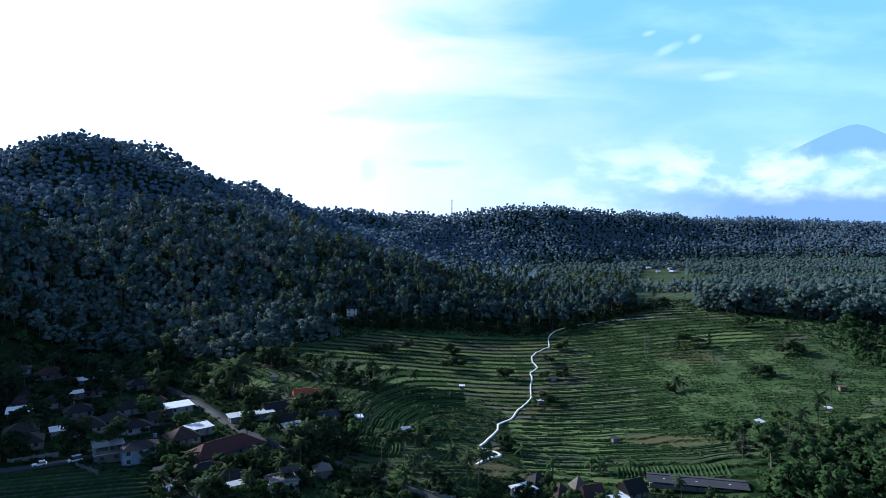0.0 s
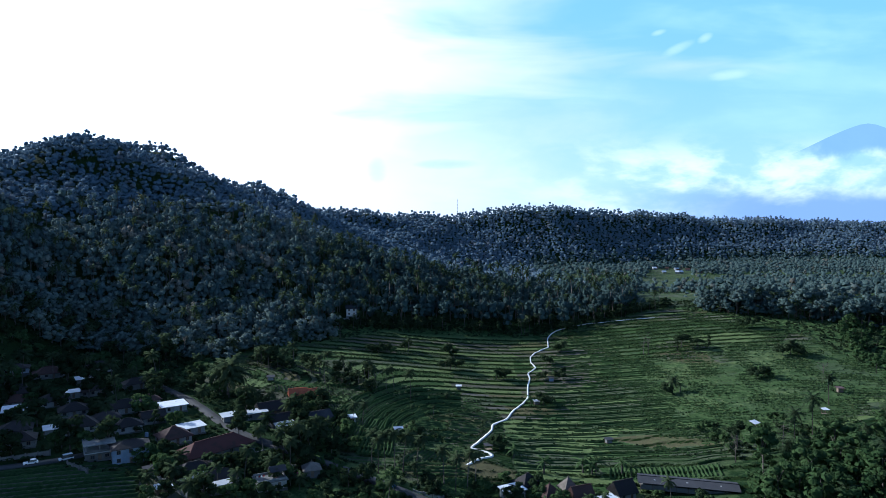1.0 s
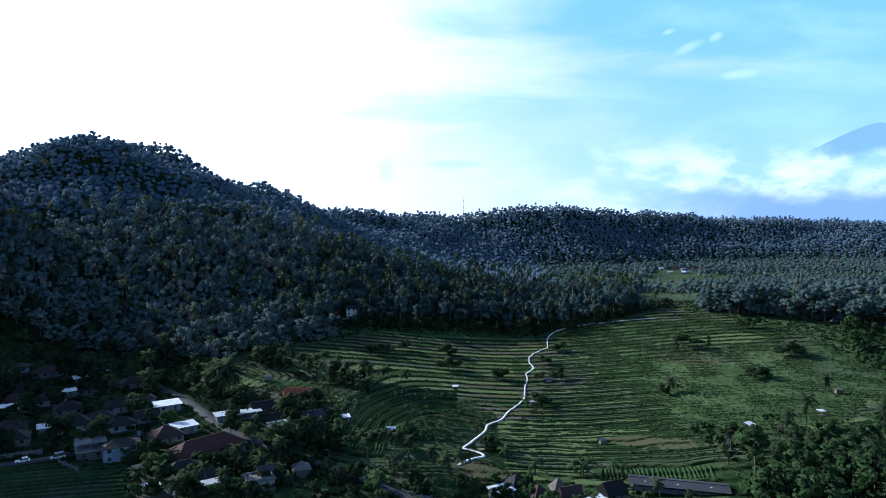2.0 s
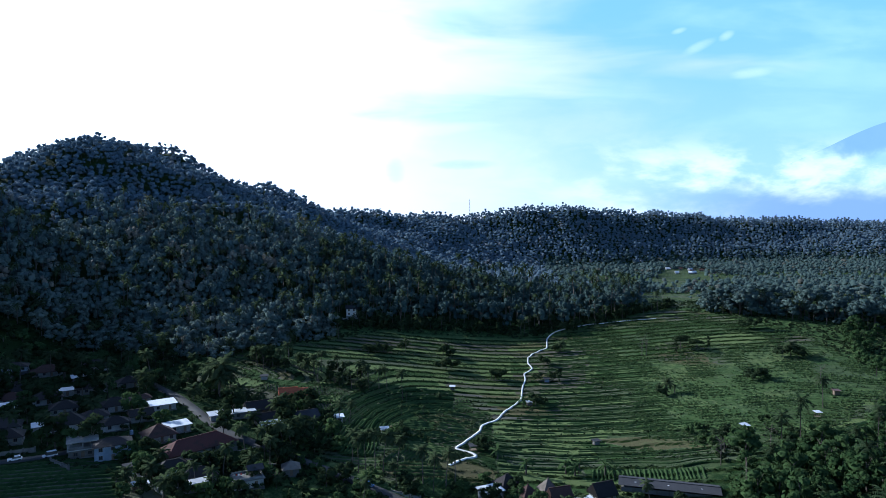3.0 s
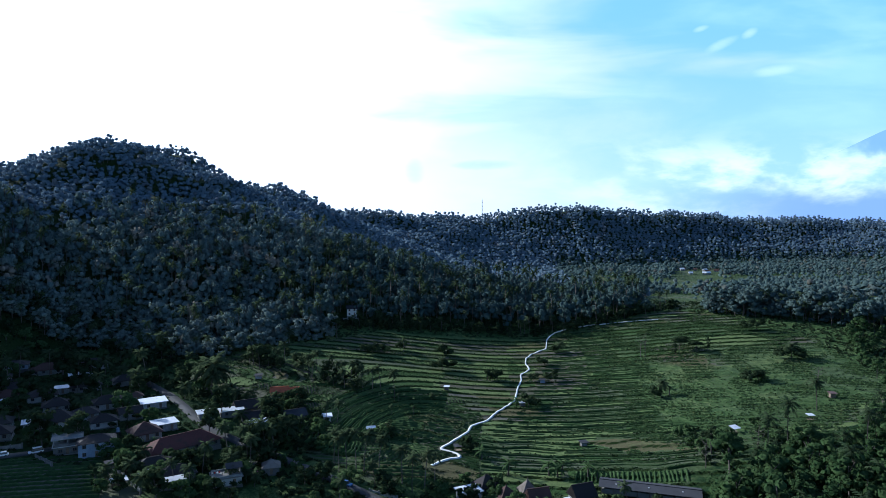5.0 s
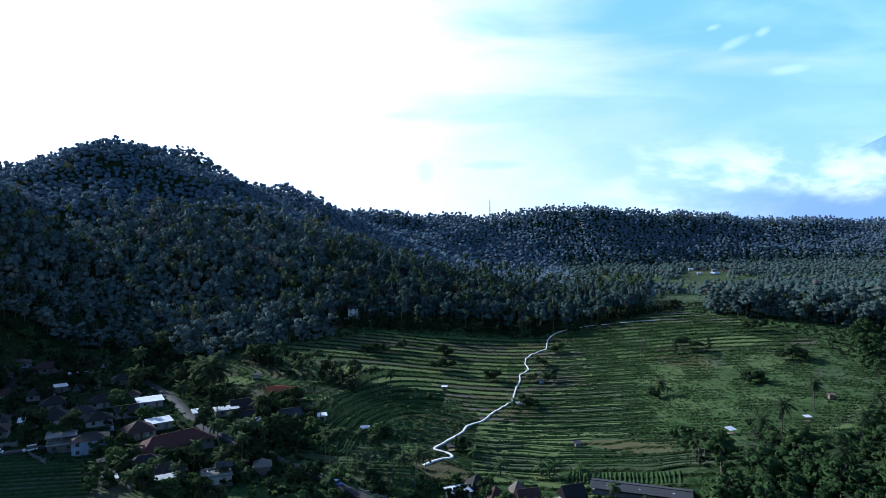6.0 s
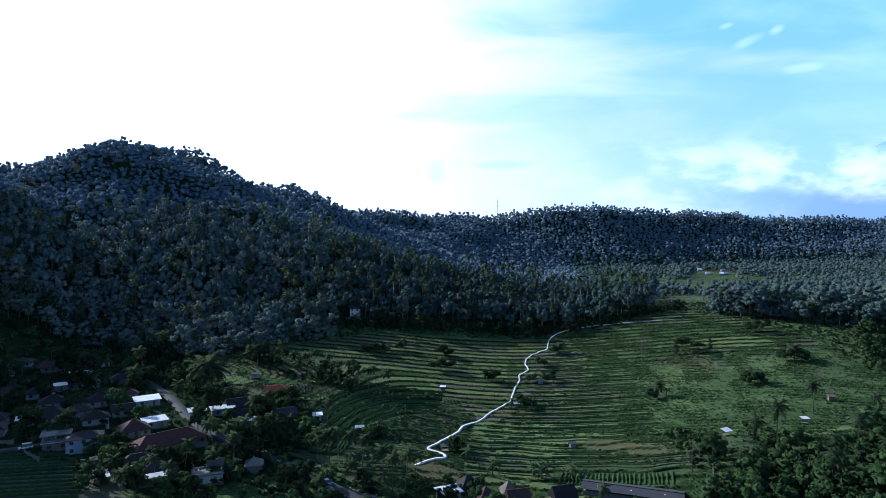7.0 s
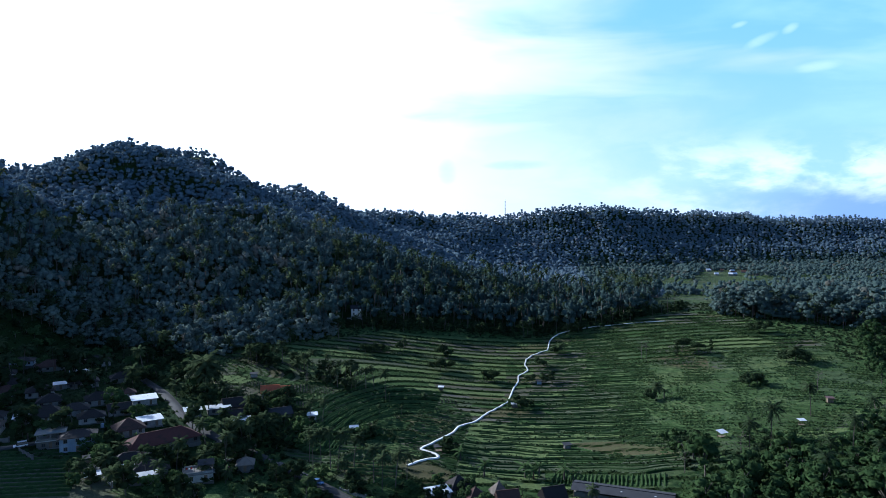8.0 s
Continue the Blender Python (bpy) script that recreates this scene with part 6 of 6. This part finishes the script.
def terrace_rows(x0, x1, y0, y1, gap, rng):
    """Plants in lines along the terrace treads above."""
    X, Y = np.meshgrid(np.arange(x0, x1, 1.5), np.arange(y0, y1, 0.9))
    X, Y = X.ravel() + rng.uniform(-0.4, 0.4, X.size), Y.ravel() + rng.uniform(-0.3, 0.3, Y.size)
    _, _, fr, level = terraces(X, Y)
    ok = (farmed(X, Y) > 0.6) & (flat_share(X, Y) < 0.6) & (fr < 0.82) & (hashed(level, 3.3) < 0.5)
    line = np.abs((fr * 6.0) % 1.0 - 0.5)
    ok &= (line < 0.24)
    ok &= ~((X > 96) & (wave(X, Y, 90, 62) > -0.3)) & (long_rows(X, Y) < 0.5)
    return X[ok], Y[ok], level[ok]


def tufts(name, x, y, size, mat, label, per=3, tint=None, sink=0.0):
    """Grass or leaf tufts, a few blades each, in one mesh."""
    n = len(x)
    r = np.random.default_rng(n)
    c = np.stack([x, y, land(x, y) + size * 0.3 - sink], 1)
    c = np.repeat(c, per, 0) + r.normal(0, size * 0.30, (n * per, 3)) * (1, 1, 0.35)
    out = r.normal(size=(n * per, 3))
    out[:, 2] = np.abs(out[:, 2]) + 0.2
    v, f = leaf_cards(c, size, r, out / np.linalg.norm(out, axis=1)[:, None], 1.3, 0.4)
    t = np.repeat(r.uniform(0, 0.8, n) if tint is None else tint, per * 4)
    return tagged(mesh_object(name, v, f, mat, tint=t), label, "grass", kind="stuff")


tx, ty, tl = terrace_rows(-126, 235, 325, 500, 1.3, rng)
clear = off_path(tx, ty)
tx, ty, tl = tx[clear], ty[clear], tl[clear]
v, f, t = ring_rows(rng)
tagged(mesh_object("crop_rows", v, f, M_BUSH, tint=t), "curved rows of green crops on ring-shaped beds", "crops", kind="stuff")
v, f, t = level_rows(rng)
tagged(mesh_object("crop_rows", v, f, M_BUSH, tint=t), "long level rows of dark green crops across the slope", "crops", kind="stuff")
tufts("terrace_crops", tx, ty, 0.75, M_BUSH, "lines of low green crops on stepped terraces", 2, 0.8 * hashed(tl, 5.5))

# grass on risers and bunds
X, Y = np.meshgrid(np.arange(-126, 236, 0.9), np.arange(196, 500, 0.8))
X, Y = X.ravel() + rng.uniform(-0.4, 0.4, X.size), Y.ravel() + rng.uniform(-0.4, 0.4, Y.size)
k = farmed(X, Y) > 0.25
X, Y = X[k], Y[k]
_, _, fr, _ = terraces(X, Y)
_, edge = plots(X, Y)
share = flat_share(X, Y)
ok = ((fr > 0.86) & (rng.uniform(size=X.size) < 0.75 - 0.45 * open_slope(X, Y) - 0.25 * smooth(Y, 345, 360))) | ((share > 0.5) & (edge < 0.8) & (rng.uniform(size=X.size) < 0.75) & (open_slope(X, Y) < 0.5))
ok &= off_path(X, Y) & ~shed_bed(X, Y) & (np.hypot((X - 95) / 19, (Y - 268 + 0.45 * (X - 95)) / 8) > 0.95)
tufts("bund_grass", X[ok], Y[ok], 0.62, M_LEAF, "rough dark grass along bunds and terrace edges", 2)

# rough herbs on the eastern slope and scrub round the margins
wild = (X > 92 + 12 * wave(X, Y, 40, 71)) & (Y > 248) & (Y < 470) & ~pale_field(X, Y)
patch = 0.5 * smooth(wave(X, Y, 26, 72), -0.5, 0.8) + 0.02
line = ((Y + 0.30 * X + 1.5 * wave(X, Y, 60, 73)) / 4.6) % 1.0 < 0.36
ok = wild & (rng.uniform(size=X.size) < patch * np.where(line, 2.7, 0.30))
tufts("wild_herbs", X[ok], Y[ok], 0.8, M_BUSH, "rough bright green herbs on the open slope", 4, rng.uniform(0.4, 0.85, ok.sum()))

X, Y = rng.uniform(-280, 300, 26000), rng.uniform(180, 520, 26000)
ok = (farmed(X, Y) < 0.3) & (Y < wood_edge(X) + 20) & (Y > 190 - 0.1 * X)
X, Y = X[ok], Y[ok]
ok = np.array([free(a, b, -0.6) for a, b in zip(X, Y)])
tufts("scrub", X[ok], Y[ok], 1.25, M_LEAF, "low dark scrub and garden plants between houses and trees", 4)


def slope_rows(rng):
    """Faint old plough lines running down the eastern slope, overgrown in places."""
    d = np.array((math.cos(radians(-58)), math.sin(radians(-58))))
    n = np.array((-d[1], d[0]))
    V, Fc, T, base = [], [], [], 0
    for r in range(-24, 30):
        b = np.arange(-60, 60, 1.5)
        p = np.array((140, 305)) + n * 2.9 * r + b[:, None] * d + n * (0.012 * b ** 2 * 0.35)[:, None]
        x, y = p[:, 0], p[:, 1]
        ok = (x > 112 + 6 * wave(x, y, 40, 71)) & (x < 182) & (y > 258) & (y < 352) & (wave(x, y, 42, 76) > -0.35) & (rng.uniform(size=x.shape) > 0.08)
        z, w, h = land(x, y), n * 0.55, 0.4 * rng.uniform(0.5, 1.4, x.shape)
        V.append(np.stack([np.c_[p - w, z - 0.1], np.c_[p - 0.3 * w, z + h], np.c_[p + 0.4 * w, z + h], np.c_[p + w, z - 0.1]], 1).reshape(-1, 3))
        k = (np.flatnonzero(ok[:-1] & ok[1:]) * 4)[:, None] + base
        Fc += [k + (q, q + 1, q + 5, q + 4) for q in range(3)]
        T.append(np.repeat(0.25 + 0.5 * hashed(np.floor(b / 14), r), 4))
        base += len(b) * 4
    return np.concatenate(V), np.concatenate(Fc), np.concatenate(T)


v, f, t = slope_rows(rng)
tagged(mesh_object("crop_rows", v, f, M_BUSH, tint=t), "faint overgrown plough rows on the open slope", "crops", kind="stuff")


def ridge_rows(name, x0, y0, turn, long, rows, gap, label, high=0.7, tint=0.6):
    """A field of planted ridges: long low humps of earth with greens on top."""
    d = np.array((math.cos(radians(turn)), math.sin(radians(turn))))
    n = np.array((d[1], -d[0]))
    V, Fc, base = [], [], 0
    for r in range(rows):
        b = np.arange(0, long, 1.2)
        p = np.array((x0, y0)) + n * gap * r + b[:, None] * d + n * 0.3 * np.sin(b * 0.13 + r)[:, None]
        z = land(p[:, 0], p[:, 1])
        h = high * (1 + 0.3 * np.sin(b * 2.1 + r * 1.7) + rng.uniform(-0.35, 0.35, len(b)))
        w = n * gap * 0.30
        V.append(np.stack([np.c_[p - w, z - 0.1], np.c_[p - w * 0.5, z + h], np.c_[p + w * 0.5, z + h], np.c_[p + w, z - 0.1]], 1).reshape(-1, 3))
        k = np.arange(len(b) - 1)[:, None] * 4 + base
        Fc.append(np.concatenate([k + (q, q + 1, q + 5, q + 4) for q in range(3)]))
        base += len(b) * 4
    v = np.concatenate(V)
    return tagged(mesh_object(name, v, np.concatenate(Fc), M_BUSH, tint=np.full(len(v), tint)), label, "crops", kind="stuff")


ridge_rows("vegetable_rows", 65, 234.5, 80, 11, 26, 1.55, "short upright rows of bright green vegetables above the shed", 0.4, 0.55)
ridge_rows("vegetable_rows", -146, 190, 25, 56, 13, 3.1, "long green vegetable ridges below the village", 0.55, 0.3)
